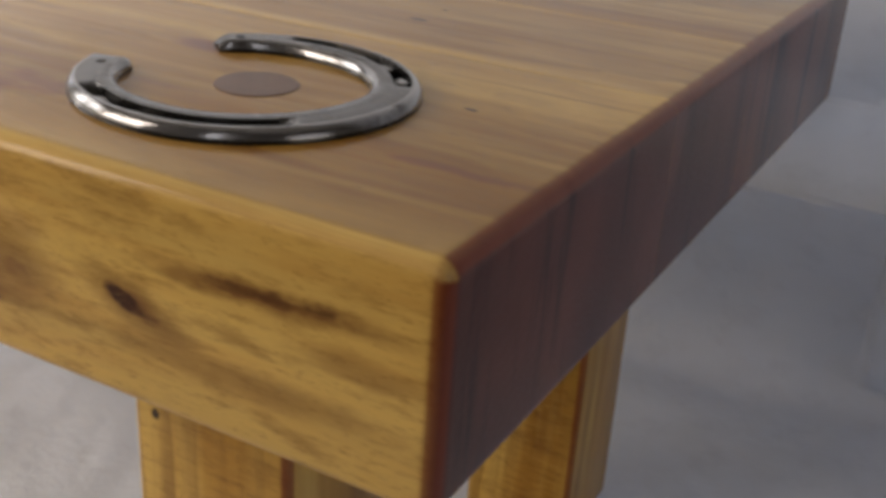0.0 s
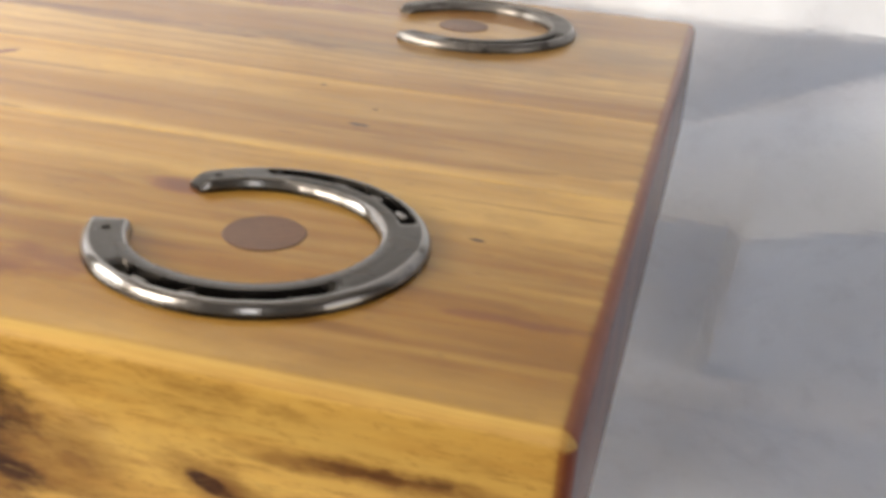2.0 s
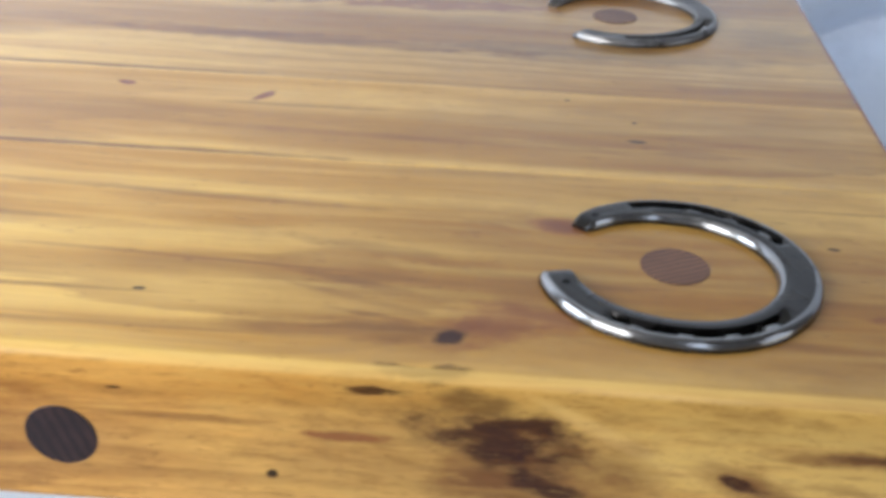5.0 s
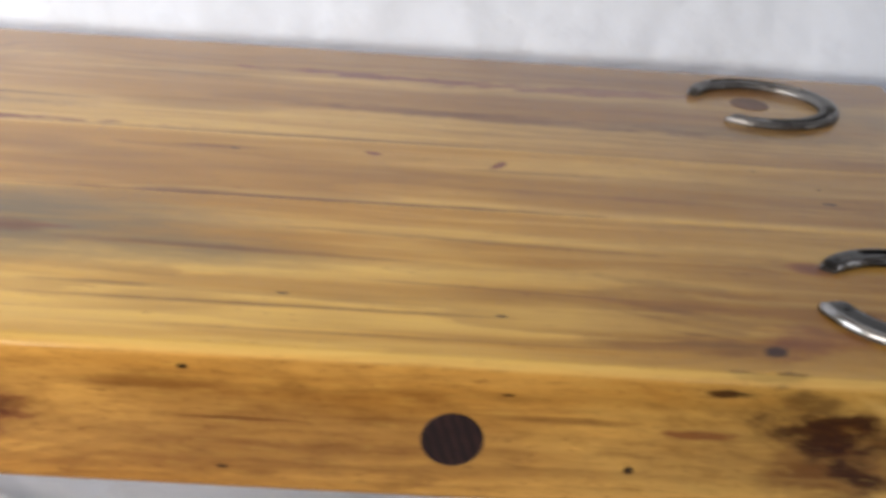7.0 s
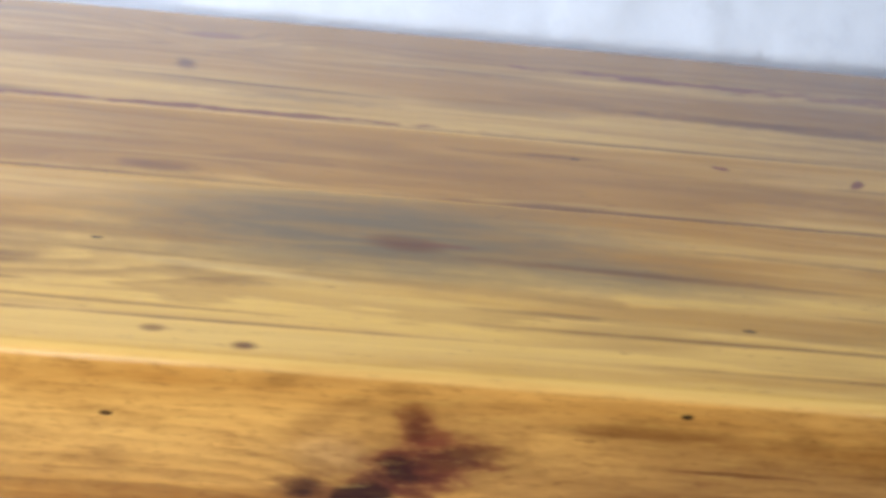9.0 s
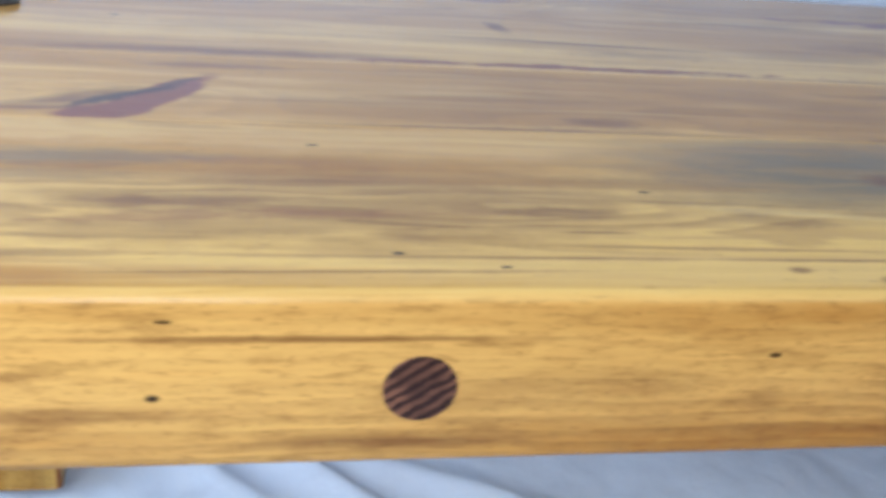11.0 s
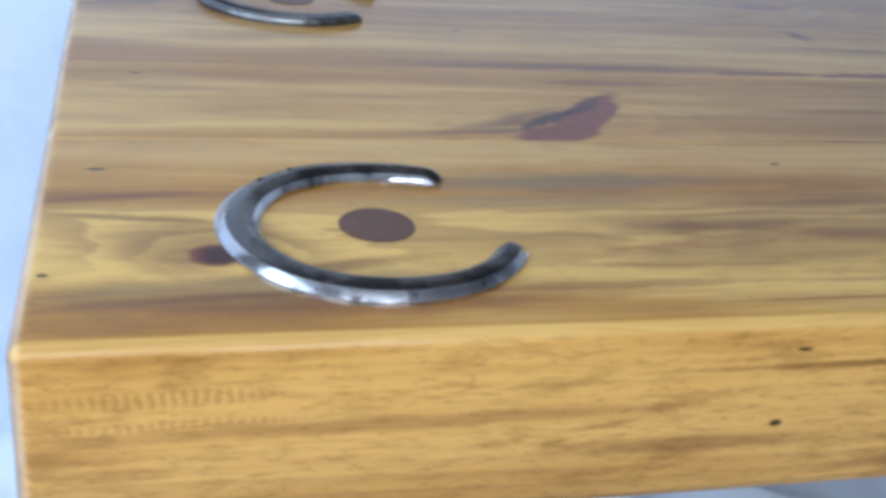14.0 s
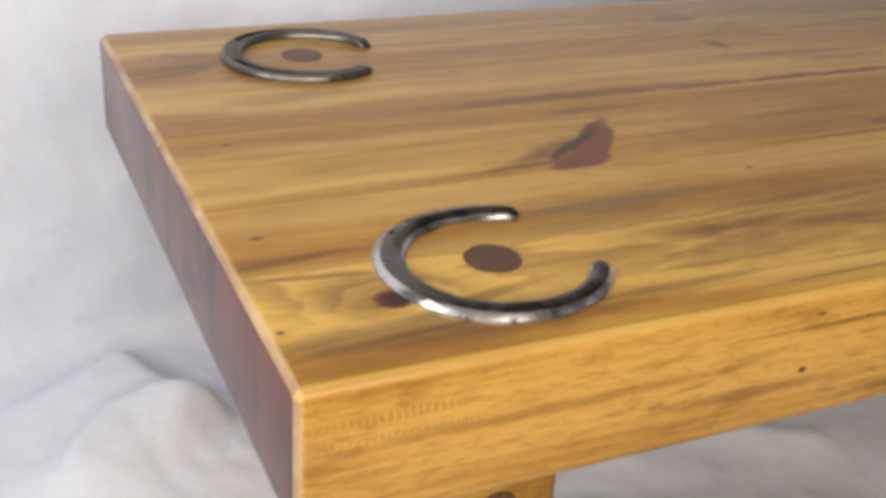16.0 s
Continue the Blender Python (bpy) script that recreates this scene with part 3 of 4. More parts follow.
def middle_board_wood(span):
    w = Wood().start("varnished_pine_middle_board", (0.235, 0.16), 7.7, span=span)
    w.eye((0.262, 0.206, 0.39), (0.050, 0.026, 0.03), 0.018)
    w.eye((0.500, 0.192, 0.39), (0.060, 0.018, 0.03), 0.012)
    w.stain('red', (0.263, 0.206, 0.39), (0.047, 0.0120, 0.01), 53, 0.97, 0.22, 0.2)
    w.stain('red', (0.240, 0.184, 0.39), (0.026, 0.0110, 0.01), 24, 0.9, 0.35, 0.3)
    w.stain('dark', (0.246, 0.206, 0.39), (0.032, 0.0042, 0.01), 36, 0.72, 0.8)
    w.stain('dark', (0.278, 0.234, 0.39), (0.014, 0.0030, 0.01), 40, 0.6, 0.7)
    w.stain('tan', (0.222, 0.200, 0.39), (0.036, 0.0070, 0.01), 28, 0.8, 0.9)
    w.stain('tan', (0.205, 0.186, 0.39), (0.050, 0.0035, 0.01), 6, 0.8, 0.8)
    w.stain('tan', (0.500, 0.191, 0.39), (0.020, 0.0080, 0.01), 0, 0.7, 0.9)
    w.stain('tan', (0.290, 0.262, 0.39), (0.040, 0.0050, 0.01), 0, 0.6, 0.9)
    w.stain('tan', (0.800, 0.1765, 0.39), (0.150, 0.0024, 0.01), 0, 0.95, 0.8)
    w.stain('tan', (0.715, 0.1770, 0.39), (0.030, 0.0044, 0.01), 0, 0.9, 0.8)
    w.stain('tan', (0.450, 0.1760, 0.39), (0.110, 0.0022, 0.01), 0, 0.7, 0.7)
    w.stain('tan', (1.000, 0.205, 0.39), (0.120, 0.0040, 0.01), -2, 0.55, 0.9)
    w.stain('tan', (1.120, 0.190, 0.39), (0.080, 0.0050, 0.01), 0, 0.5, 0.9)
    w.stain('tan', (0.930, 0.240, 0.39), (0.050, 0.0024, 0.01), 0, 0.7, 0.8)
    w.stain('tan', (0.720, 0.255, 0.39), (0.022, 0.0030, 0.01), 0, 0.7, 0.8)
    # broad browner patches, right end and left of the middle
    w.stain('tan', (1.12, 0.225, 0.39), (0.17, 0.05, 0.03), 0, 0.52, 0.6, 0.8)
    w.stain('tan', (0.42, 0.220, 0.39), (0.10, 0.035, 0.03), 0, 0.30, 0.8, 0.8)
    w.stain('end', (0.0, 0.197, 0.340), (0.01, 0.016, 0.009), 0, 0.7, 0.6)
    w.hole(1.113, 0.218, long=0.0070, wide=0.0020, turn=-4)
    w.hole(1.113, 0.242, long=0.0020)
    w.hole(1.076, 0.269, long=0.0024)
    w.hole(0.733, 0.253, long=0.0036)
    w.hole(0.038, 0.262, long=0.0040)
    w.stain('red', (0.823, 0.259, 0.39), (0.0060, 0.0030, 0.006), -20, 1.0, 0.5)
    w.stain('red', (0.904, 0.251, 0.39), (0.0075, 0.0030, 0.006), 55, 1.0, 0.5)
    return w.finish(pale=(0.68, 0.422, 0.108), amber=(0.415, 0.206, 0.032))


def back_board_wood(span):
    w = Wood().start("varnished_pine_back_board", (0.40, 0.22), 12.4, span=span)
    w.eye((0.490, 0.445, 0.39), (0.060, 0.024, 0.03), 0.018)
    w.eye((0.040, 0.410, 0.39), (0.060, 0.022, 0.03), 0.015)
    w.stain('red', (0.490, 0.446, 0.39), (0.024, 0.0085, 0.01), 0, 0.62, 0.3, 0.35)
    w.stain('tan', (0.480, 0.373, 0.39), (0.0060, 0.0120, 0.01), 20, 0.9, 0.7)
    w.stain('tan', (0.540, 0.340, 0.39), (0.080, 0.0024, 0.01), -3, 0.9, 0.7)
    w.stain('red', (0.520, 0.287, 0.39), (0.130, 0.0045, 0.01), 0, 0.80, 0.8)
    w.stain('tan', (0.780, 0.2830, 0.39), (0.160, 0.0024, 0.01), 0, 0.8, 0.7)
    w.stain('tan', (1.020, 0.2830, 0.39), (0.120, 0.0018, 0.01), 0, 0.6, 0.7)
    w.stain('tan', (0.300, 0.290, 0.39), (0.110, 0.0070, 0.01), 0, 0.75, 0.9)
    w.stain('tan', (0.560, 0.320, 0.39), (0.055, 0.0060, 0.01), 0, 0.5, 1.0)
    w.stain('red', (0.830, 0.430, 0.39), (0.080, 0.0065, 0.01), -3, 0.75, 1.0)
    w.stain('red', (0.975, 0.425, 0.39), (0.085, 0.0100, 0.01), 0, 0.70, 1.1)
    w.stain('tan', (0.930, 0.345, 0.39), (0.160, 0.0100, 0.01), -3, 0.9, 1.0)
    w.stain('tan', (0.740, 0.360, 0.39), (0.040, 0.0090, 0.01), 0, 0.5, 1.0)
    w.stain('tan', (0.660, 0.410, 0.39), (0.060, 0.0040, 0.01), 0, 0.6, 0.9)
    w.stain('grey', (1.090, 0.345, 0.39), (0.090, 0.0140, 0.01), 0, 0.6, 0.9)
    w.stain('grey', (1.215, 0.390, 0.39), (0.030, 0.0240, 0.01), 0, 0.5, 0.9)
    w.stain('tan', (0.045, 0.410, 0.39), (0.035, 0.0060, 0.01), 8, 0.75, 0.9)
    w.stain('tan', (0.050, 0.436, 0.39), (0.028, 0.0050, 0.01), -10, 0.7, 1.0)
    w.stain('tan', (0.062, 0.425, 0.39), (0.020, 0.0180, 0.01), 0, 0.45, 0.9, 0.7)
    w.stain('tan', (0.030, 0.395, 0.39), (0.030, 0.0035, 0.01), 14, 0.7, 1.0)
    w.stain('grey', (0.250, 0.470, 0.39), (0.100, 0.0070, 0.01), 0, 0.5, 0.9)
    # broad browner patch towards the right end
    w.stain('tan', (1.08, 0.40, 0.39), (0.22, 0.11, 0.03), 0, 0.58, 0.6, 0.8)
    w.stain('end', (0.0, 0.317, 0.349), (0.01, 0.013, 0.012), 0, 0.9, 0.5)
    w.stain('end', (0.0, 0.430, 0.345), (0.01, 0.012, 0.008), 0, 0.6, 0.7)
    w.stain('end', (1.25, 0.330, 0.350), (0.01, 0.006, 0.050), 0, 0.8, 0.6)
    w.stain('end', (1.25, 0.405, 0.350), (0.01, 0.004, 0.050), 0, 0.9, 0.6)
    w.hole(0.232, 0.358, long=0.0042)
    w.hole(0.075, 0.470, long=0.0030)
    return w.finish(pale=(0.62, 0.385, 0.112), amber=(0.375, 0.186, 0.036))


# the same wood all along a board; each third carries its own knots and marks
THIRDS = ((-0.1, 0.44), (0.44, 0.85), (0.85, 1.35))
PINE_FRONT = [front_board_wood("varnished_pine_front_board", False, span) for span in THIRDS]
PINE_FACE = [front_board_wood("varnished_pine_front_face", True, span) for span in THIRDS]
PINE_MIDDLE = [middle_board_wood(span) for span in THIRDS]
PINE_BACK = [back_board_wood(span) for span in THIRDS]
PINE_LEG = Wood().start("varnished_pine_leg", (0.11, 0.10), 21.0, along='z')
PINE_LEG.stain('hole', (0.262, 0.056, 1.0975), (0.0024, 0.004, 0.0018), 0, 0.95, 0.2, 0.3)
PINE_LEG = PINE_LEG.finish(rings=70, side_tint=(1.0, 0.98, 1.0))

# ---- the room ----
# room shell assumed, out of view: dim walls, white ceiling to bounce light down
PLASTER = plaster_material("brown_grey_plaster", (0.19, 0.18, 0.17))
CEILING = plaster_material("white_ceiling_paint", (0.66, 0.65, 0.63))
BOARDS = plaster_material("dull_floor_covering", (0.12, 0.095, 0.08))


def slab(name, low, high, material, label):
    return tagged(part(name, box(low, high), material, label=label, smooth=False), kind="structure")


slab("floor", (-1.08, -1.12, -0.12), (3.1, 1.0, -0.012), BOARDS, "dull brown floor of the room")
slab("ceiling", (-1.08, -1.12, 2.3), (3.1, 1.0, 2.4), CEILING, "plain white painted ceiling")
slab("wall_north", (-1.08, 0.86, -0.012), (3.1, 1.0, 2.3), PLASTER, "plain plastered wall behind the hung sheet")


def wall_with_openings(name, low, high, axis, openings, z0, z1, label):
    """A wall with window openings (from a to b along its axis, z0 to z1 high), in one mesh of blocks."""
    bm = bmesh.new()
    spans, at = [], low[axis]
    for a, b in openings:
        spans += [(at, a, low[2], high[2]), (a, b, low[2], z0), (a, b, z1, high[2])]
        at = b
    spans.append((at, high[axis], low[2], high[2]))
    for s0, s1, t0, t1 in spans:
        lo, hi = list(low), list(high)
        lo[axis], hi[axis], lo[2], hi[2] = s0, s1, t0, t1
        bm2 = box(lo, hi)
        me = bpy.data.meshes.new("block")
        bm2.to_mesh(me)
        bm2.free()
        bm.from_mesh(me)
        bpy.data.meshes.remove(me)
    return tagged(part(name, bm, PLASTER, label=label, smooth=False), kind="structure")


wall_with_openings("wall_south", (-1.08, -1.12, -0.012), (3.1, -1.02, 2.3), 0, ((-0.93, -0.07), (-0.03, 0.35), (1.27, 1.53)), 0.62, 1.48, "plastered wall with three window openings")
wall_with_openings("wall_west", (-1.08, -1.02, -0.012), (-0.98, 0.86, 2.3), 1, ((-0.67, 0.19),), 0.59, 1.45, "plastered side wall with a window opening")
wall_with_openings("wall_east", (3.0, -1.02, -0.012), (3.1, 0.86, 2.3), 1, ((-0.96, -0.04),), 0.34, 1.46, "plastered far side wall with an opening for the fill light")


# ---- the sheet: hung behind the table, swept forward under it ----
def blend(t):
    t = max(0.0, min(1.0, t))
    return t * t * (3 - 2 * t)


def swag(x, z):
    """Slack of the hung sheet: a long crease behind the table edge, and a bulge low at the right."""
    # the sheet's light and dark bands are shaped into these slopes
    right = blend((x - 0.9) / 0.3)
    dip = max(0.262, min(0.358, 0.266 + 0.49 * (x - 1.262)))
    fade = blend((1.50 - x) / 0.10)
    crest = 0.095 * fade * blend((x - 0.1) / 0.4)
    line = ((0.0, 0.0), (0.05, 0.0), (0.13, 0.024 * right), (0.205 + 0.09 * (x - 1.28), 0.084 * right), (0.222 + 0.09 * (x - 1.28), 0.110 * right), (dip, 0.012 * (1 - fade)),
            (0.374, crest + 0.016 * (1 - fade)), (0.62, 0.0), (9.0, 0.0))
    for (za, fa), (zb, fb) in zip(line, line[1:]):
        if za <= z <= zb:
            return fa + (fb - fa) * (z - za) / max(zb - za, 1e-4)
    return 0.0


def soft_swag(x, z):
    """The same with its creases eased."""
    if z > 0.64:
        return 0.0
    total = 0.0
    for a in (-0.012, 0.0, 0.012):
        for b in (-0.005, -0.0025, 0.0, 0.0025, 0.005):
            total += swag(x + a, max(0.0, z + b))
    return total / 15


def ridge(x, y, a, b, high, wide):
    """Height of a fold that runs from a to b over the floor."""
    ux, uy = b[0] - a[0], b[1] - a[1]
    along = max(0.0, min(1.0, ((x - a[0]) * ux + (y - a[1]) * uy) / (ux * ux + uy * uy)))
    d = math.hypot(x - a[0] - along * ux, y - a[1] - along * uy)
    return high * math.exp(-(d / wide) ** 1.5) * (0.35 + 0.65 * math.sin(math.pi * (0.15 + 0.7 * along)))


def fold(x, y, line, high, left, right, soft=0.006):
    """A crease along a line over the floor: its slope falls off in one width on its left and another on its right."""
    best, side, where = 9.0, 1.0, 0.0
    for k, (a, b) in enumerate(zip(line, line[1:])):
        ux, uy = b[0] - a[0], b[1] - a[1]
        along = max(0.0, min(1.0, ((x - a[0]) * ux + (y - a[1]) * uy) / (ux * ux + uy * uy)))
        dx, dy = x - a[0] - along * ux, y - a[1] - along * uy
        d = math.hypot(dx, dy)
        if d < best:
            best, side, where = d, ux * dy - uy * dx, (k + along) / (len(line) - 1)
    wide = left if side > 0 else right
    reach = (math.hypot(best, soft) - soft) / wide
    return high * math.exp(-reach ** 1.3) * blend(0.25 + 4 * where) * blend(0.25 + 4 * (1 - where))


def sheet():
    columns = [-0.95 + 0.025 * i for i in range(22)] + [-0.4 + 0.0052 * i for i in range(385)] + [1.602 + 0.025 * i for i in range(41)]
    drop = 1.62
    # close rows where the creases lie, wide ones high up and far out on the floor
    steps = [0.05 * i for i in range(14)] + [0.70 + 0.0175 * i for i in range(20)] + [1.05 + 0.0052 * i for i in range(192)] + [2.0484 + 0.0158 * i for i in range(53)]
    bm = bmesh.new()
    rows = []
    for s in steps:
        row = []
        for x in columns:
            # the line of the sheet: down the wall, round the sweep, out over the floor
            turn = 0.035
            arc = turn * math.pi / 2
            if s < drop:
                y, z, ny, nz = 0.685, turn + drop - s, -1.0, 0.0
            elif s < drop + arc:
                a = (s - drop) / turn
                y, z = 0.685 - turn * (1 - math.cos(a)), turn - turn * math.sin(a)
                ny, nz = -math.cos(a), math.sin(a)
            else:
                y, z, ny, nz = 0.685 - turn - (s - drop - arc), 0.0, 0.0, 1.0
            # hanging folds and soft creases
            up = max(0.0, min(1.0, (z - 0.05) / 0.5))
            f = 0.010 * noise.noise((x * 3.3, s * 0.7, 3)) + 0.006 * noise.noise((x * 8, s * 2.4, 9))
            f += 0.0030 * noise.noise((x * 17 + s * 6, s * 13, 5)) + 0.0015 * noise.noise((x * 41 - s * 12, s * 33, 2))
            f += (1 - up) * 0.010 * max(0.0, noise.noise((x * 5 + s * 4, s * 7 - x * 3, 14)))
            if s < drop:
                f += soft_swag(x, z)
            # one sharp hanging fold at the right
            if 1.1 < x < 1.5 and z > 0.0:
                crest = x - 1.306 - 0.05 * (z - 0.2)
                f += 0.026 * math.exp(-(crest / (0.006 if crest < 0 else 0.045)) ** 2) * blend((0.27 - z) / 0.05) * blend((z - 0.02) / 0.04)
            if nz > 0.02 and y > 0.1:
                g = nz ** 2
                if x < 0.3:
                    f += g * fold(x, y, ((-0.005, 0.650), (0.036, 0.556), (0.085, 0.480)), 0.030, 0.022, 0.10)
                    f += g * fold(x, y, ((-0.080, 0.430), (-0.043, 0.483), (-0.010, 0.512), (0.025, 0.517), (0.095, 0.490)), 0.026, 0.018, 0.07)
                f += ridge(x, y, (0.19, 0.50), (0.33, 0.36), 0.016, 0.016) + ridge(x, y, (0.28, 0.49), (0.43, 0.34), 0.016, 0.016)
                f += ridge(x, y, (0.40, 0.42), (0.62, 0.30), 0.012, 0.018) + ridge(x, y, (0.30, 0.30), (0.60, 0.20), 0.010, 0.018)
            row.append(bm.verts.new((x, y + ny * f, max(z + nz * f, -0.008 if nz > 0.5 else -1))))
        rows.append(row)
    for a, b in zip(rows, rows[1:]):
        for i in range(len(columns) - 1):
            bm.faces.new((a[i], b[i], b[i + 1], a[i + 1]))
    ob = part("dust_sheet", bm, CLOTH)
    return tagged(ob, "creased white cotton sheet hung as backdrop and spread under the table", "sheet")


sheet()

# ---- the table ----
table = tagged(new("coffee_table"), "low chunky coffee table of thick varnished pine boards with rounded edges", "table")
GAP = 0.00008


def board(y0, y1, woods, round_front, round_back):
    bm = box((0, y0, UNDER), (LONG, y1, TOP))

    def outer(mid, way):
        end = mid.x < 0.001 or mid.x > LONG - 0.001
        front = mid.y < y0 + 0.001 and abs(way.x) > 0.9
        back = mid.y > y1 - 0.001 and abs(way.x) > 0.9
        if end and abs(way.z) > 0.9:
            return (round_front and mid.y < y0 + 0.001) or (round_back and mid.y > y1 - 0.001)
        return end or (front and round_front) or (back and round_back)
    rounded(bm, outer, 0.0068, 6)
    if not (round_front and round_back):
        eased = [e for e in bm.edges if abs((e.verts[1].co - e.verts[0].co).normalized().x) > 0.99 and
                 ((not round_front and e.verts[0].co.y < y0 + 1e-4 and e.verts[1].co.y < y0 + 1e-4) or
                  (not round_back and e.verts[0].co.y > y1 - 1e-4 and e.verts[1].co.y > y1 - 1e-4))]
        bmesh.ops.bevel(bm, geom=eased, offset=0.0003, segments=1, profile=0.5, affect='EDGES')
    for low, high in THIRDS[1:]:
        bmesh.ops.bisect_plane(bm, geom=bm.verts[:] + bm.edges[:] + bm.faces[:], plane_co=(low, 0, 0), plane_no=(1, 0, 0))
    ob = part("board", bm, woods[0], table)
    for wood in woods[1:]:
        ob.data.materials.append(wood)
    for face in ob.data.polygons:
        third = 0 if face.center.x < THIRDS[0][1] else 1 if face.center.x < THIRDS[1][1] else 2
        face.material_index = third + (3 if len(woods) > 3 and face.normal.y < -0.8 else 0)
    return ob


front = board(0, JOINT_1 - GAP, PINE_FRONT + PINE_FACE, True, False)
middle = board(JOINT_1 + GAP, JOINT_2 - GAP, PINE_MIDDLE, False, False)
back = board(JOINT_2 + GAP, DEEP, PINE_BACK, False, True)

for n, (x0, y0) in enumerate(((0.095, 0.056), (1.085, 0.056), (0.106, 0.371), (1.083, 0.371))):
    leg = part("leg", rounded(box((x0, y0, 0.012), (x0 + 0.076, y0 + 0.078, UNDER - 0.001)), lambda mid, way: abs(way.z) > 0.9, 0.005, 4), PINE_LEG, table)
    if n == 0:
        part("plug", placed(disc(0.0125, 0.004), Matrix.Translation((0.133, 0.0548, 0.247)) @ Matrix.Rotation(radians(90), 4, 'X')), PLUG_TOP, leg, "brown plug in the leg")

for x, y, owner in ((1.1205, 0.091, front), (0.1305, 0.083, front), (1.112, 0.420, back), (0.135, 0.419, back)):
    part("plug", placed(disc(0.0155, 0.004), Matrix.Translation((x, y, TOP + 0.0004))), PLUG_TOP, owner, "round brown wooden plug")
for x, wood in ((0.874, PLUG_BLACK), (0.3735, PLUG_FRONT)):
    part("plug", placed(disc(0.0150, 0.004), Matrix.Translation((x, -0.0004, 0.348)) @ Matrix.Rotation(radians(90), 4, 'X')), wood, front, "round dark wooden plug")


# ---- the horseshoes ----
def shoe_line(a, toe, side, heel):
    """Point of a shoe's outer line at an angle from the toe: the radius eases from toe to side to heel."""
    out = abs(math.degrees(a))
    r = toe + (side - toe) * blend(out / 75)
    r += (heel - side) * blend((out - 85) / 60)
    return Vector((r * math.cos(a), r * math.sin(a), 0))


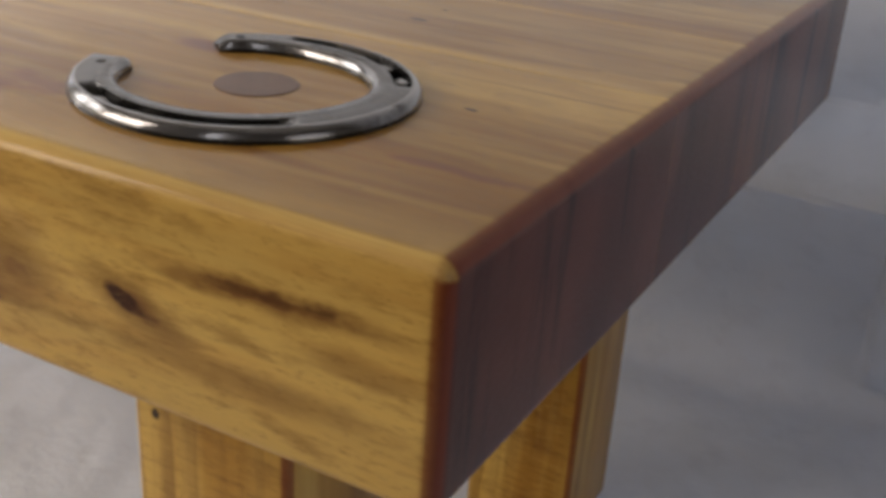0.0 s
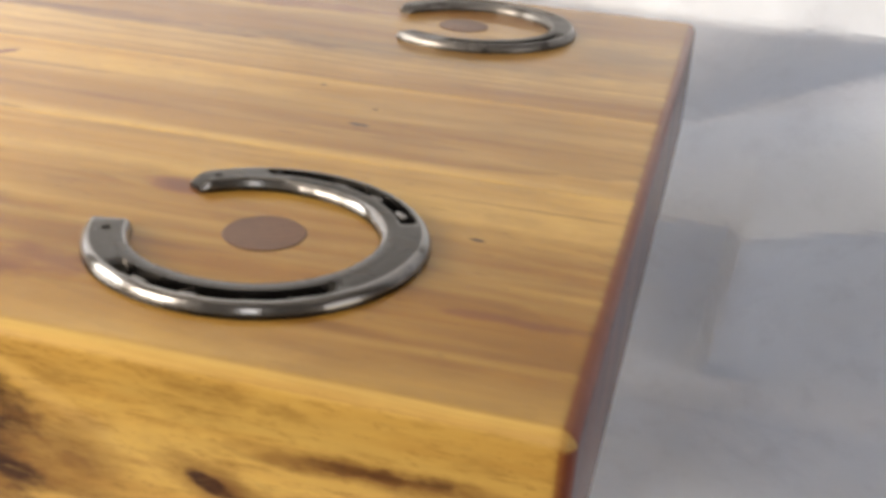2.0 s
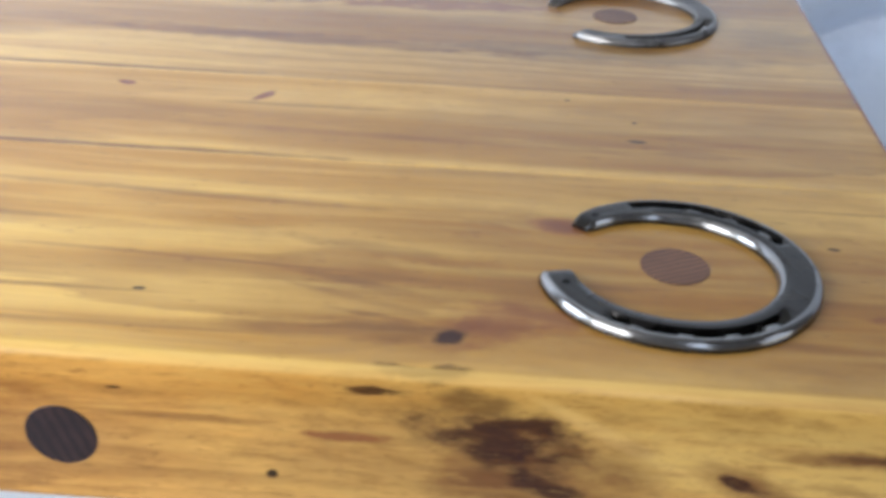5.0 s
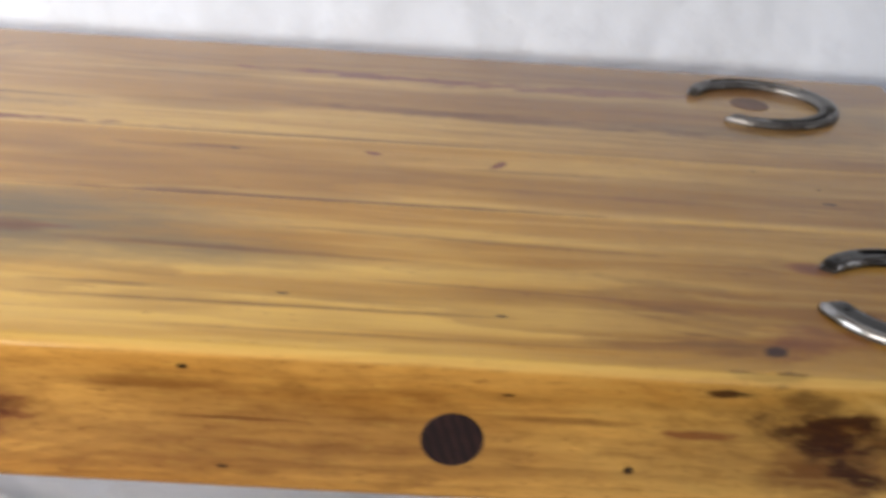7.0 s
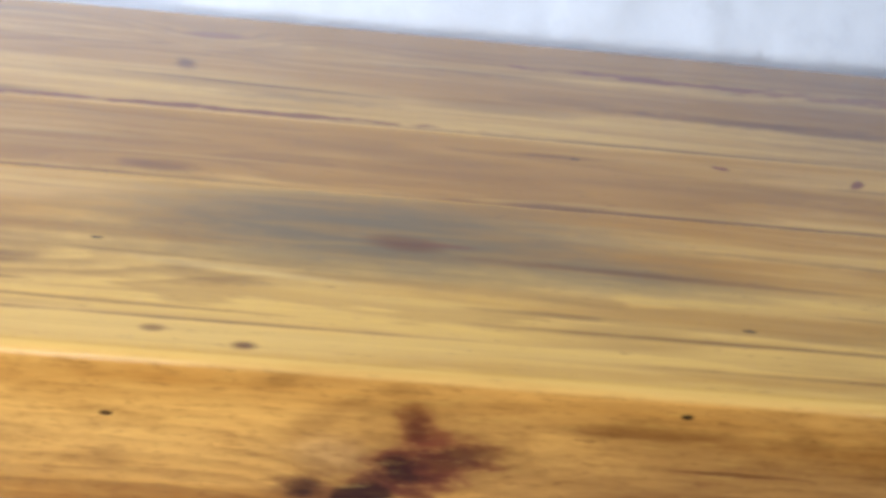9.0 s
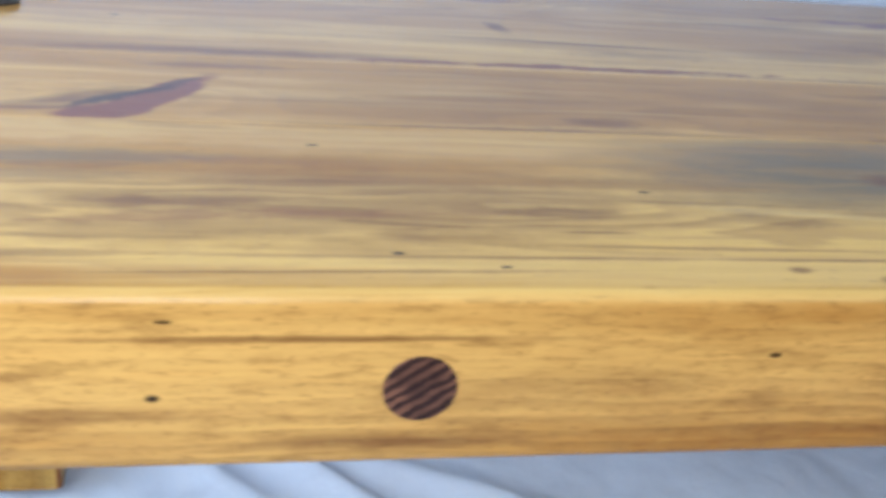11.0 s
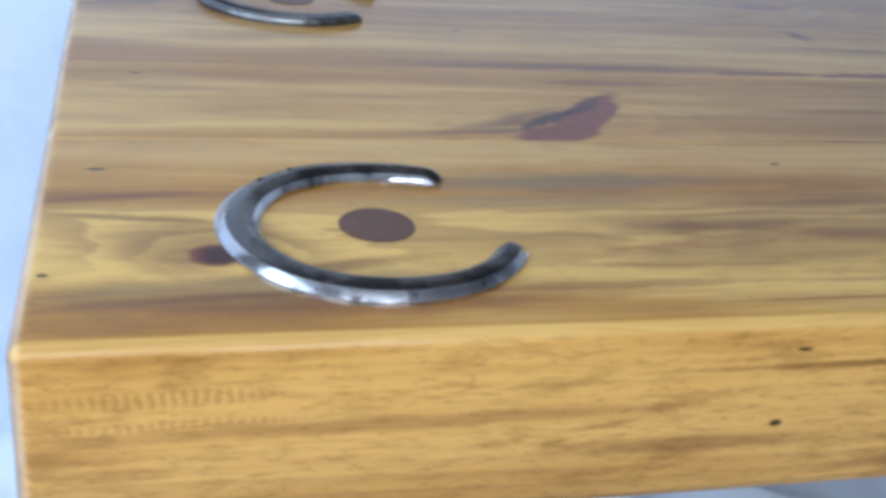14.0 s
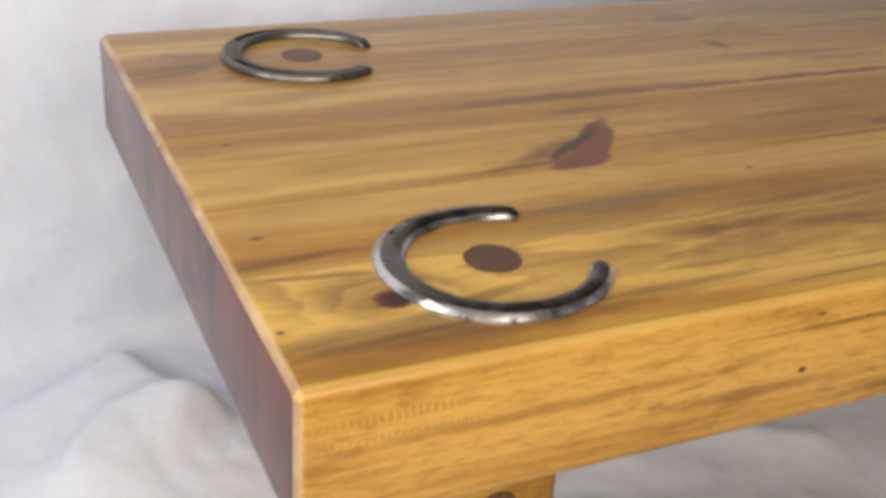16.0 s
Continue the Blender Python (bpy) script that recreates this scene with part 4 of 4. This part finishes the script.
def horseshoe(centre, turn, web, half_round, label, spread=(142, 142), toe=0.060, sides=(0.060, 0.060), heels=(0.060, 0.060), taper=(0.16, 0.16), groove_from=(24, 24), holes=(), metal=None):
    """A shoe whose toe points along +x before it is turned; the web narrows to the heels."""
    root = tagged(new("horseshoe"), label, "horseshoe", "horseshoes set in the table top")
    root.matrix_world = pose(centre[0], centre[1], TOP, 0, 0, turn)
    steps, high = 120, 0.0065
    bm = bmesh.new()
    rows = []
    for i in range(steps + 1):
        a = radians(-spread[0] + (spread[0] + spread[1]) * i / steps)
        out, far = abs(math.degrees(a)), spread[1] if a > 0 else spread[0]
        k = a > 0
        o = shoe_line(a, toe, sides[k], heels[k])
        tang = (shoe_line(a + 0.01, toe, sides[k], heels[k]) - shoe_line(a - 0.01, toe, sides[k], heels[k])).normalized()
        inward = Vector((-tang.y, tang.x, 0))
        heel = max(0.0, (out - 95) / (far - 95))
        w = web * (1.0 + 0.06 * math.cos(a) - taper[k] * heel)
        tip = max(0.0, (out - (far - 7)) / 7)
        groove = max(0.0, min(1.0, (out - groove_from[a > 0]) / 6)) * max(0.0, min(1.0, (groove_from[a > 0] + 88 - out) / 6)) * (0.35 if half_round else 1.0)
        section = []
        marks = ((0, 0), (0.0, 0.45), (0.05, 0.80), (0.14, 1.0), (0.20, 1.0), (0.22, 0.99), (0.27, 1 - 0.62 * groove), (0.54, 1 - 0.62 * groove),
                 (0.59, 0.99), (0.64, 1.0), (0.86, 1.0), (0.95, 0.82), (1.0, 0.45), (1.0, 0))
        for u, h in marks:
            if half_round and 0 < u < 1:
                h = 1.15 * (math.sin(math.pi / 2 * min(1.0, (u + 0.06) / 0.50)) if u < 0.5 else 1.0 - 0.6 * max(0.0, (u - 0.58) / 0.42) ** 1.6)
            z = high * h * (1 - 0.45 * tip ** 2)
            p = o + inward * (w * u * (1 - 0.25 * tip ** 2) + w * 0.12 * tip ** 2) - Vector((0, 0, 0.0015))
            section.append(bm.verts.new((p.x, p.y, p.z + z)))
        rows.append(section)
    for a, b in zip(rows, rows[1:]):
        for k in range(len(a) - 1):
            face = bm.faces.new((a[k], a[k + 1], b[k + 1], b[k]))
            rubbed = k in (1, 2, 3, 10, 11)
            face.material_index = (1 if 5 <= k <= 9 else 0) if half_round else (1 if rubbed else 0)
    bm.faces.new(rows[0][::-1])
    bm.faces.new(rows[-1])
    bmesh.ops.recalc_face_normals(bm, faces=bm.faces)
    bar, rim = metal or ((STEEL_BRIGHT, STEEL_RUST) if half_round else (STEEL, STEEL_EDGE))
    part("shoe_bar", bm, bar, root).data.materials.append(rim)
    for side in (-1, 1):
        for out in (38, 58, 78, 98):
            a = radians(side * (out - 24 + groove_from[side > 0]))
            k = side > 0
            o = shoe_line(a, toe, sides[k], heels[k])
            tang = (shoe_line(a + 0.01, toe, sides[k], heels[k]) - shoe_line(a - 0.01, toe, sides[k], heels[k])).normalized()
            inward = Vector((-tang.y, tang.x, 0))
            mid = o + inward * web * 0.385
            nail = rounded(box((-0.0034, -0.0018, -0.002), (0.0034, 0.0018, 0.0006)), lambda m, way: m.z > 0, 0.0007, 2)
            spin = Matrix.Translation((mid.x, mid.y, high * 0.66 - 0.0015)) @ Matrix.Rotation(math.atan2(tang.y, tang.x), 4, 'Z')
            part("nail_head", placed(nail, spin), STEEL_EDGE, root)
    # flat dark discs stand in for the shade inside nail holes
    for side, out in holes:
        a = radians(out) * side
        k = side > 0
        o = shoe_line(a, toe, sides[k], heels[k])
        mid = o * (1 - 0.5 * web * (1 - 0.6 * taper[k]) / o.length)
        lift = high * (1.06 if half_round else 1.0) - 0.0014
        part("nail_hole", placed(disc(0.0021, 0.001, 14, 0.0003), Matrix.Translation((mid.x, mid.y, lift))), HOLE, root, "flat dark disc for a nail hole")
    return root


horseshoe((1.1225, 0.0875), -4, 0.0178, False, "dark worn steel horseshoe with nail grooves, set round a plug", (166, 148), 0.0600, (0.0612, 0.0582), (0.0640, 0.0590), (0.02, 0.30), (36, 28), ((1, 138), (-1, 152)))
horseshoe((1.1210, 0.4190), 15, 0.0150, False, "grey worn steel horseshoe with nail grooves near the back edge", (147, 149), 0.0605, (0.0580, 0.0580), (0.0600, 0.0585), (0.20, 0.30), metal=(STEEL_DULL, STEEL_DULL_RIM))
horseshoe((0.1275, 0.0800), 180, 0.0162, True, "bright rounded steel horseshoe with slim tapered heels", (131, 159), 0.0600, (0.0590, 0.0608), (0.0635, 0.0628), (0.30, 0.16), holes=((1, 152), (-1, 60), (-1, 42)))
horseshoe((0.1340, 0.4150), 164, 0.0145, False, "grey steel horseshoe with tapered heels near the back edge", (153, 150), 0.0600, (0.0590, 0.0585), (0.0610, 0.0600), (0.25, 0.25), metal=(STEEL_DULL, STEEL_DULL_RIM))
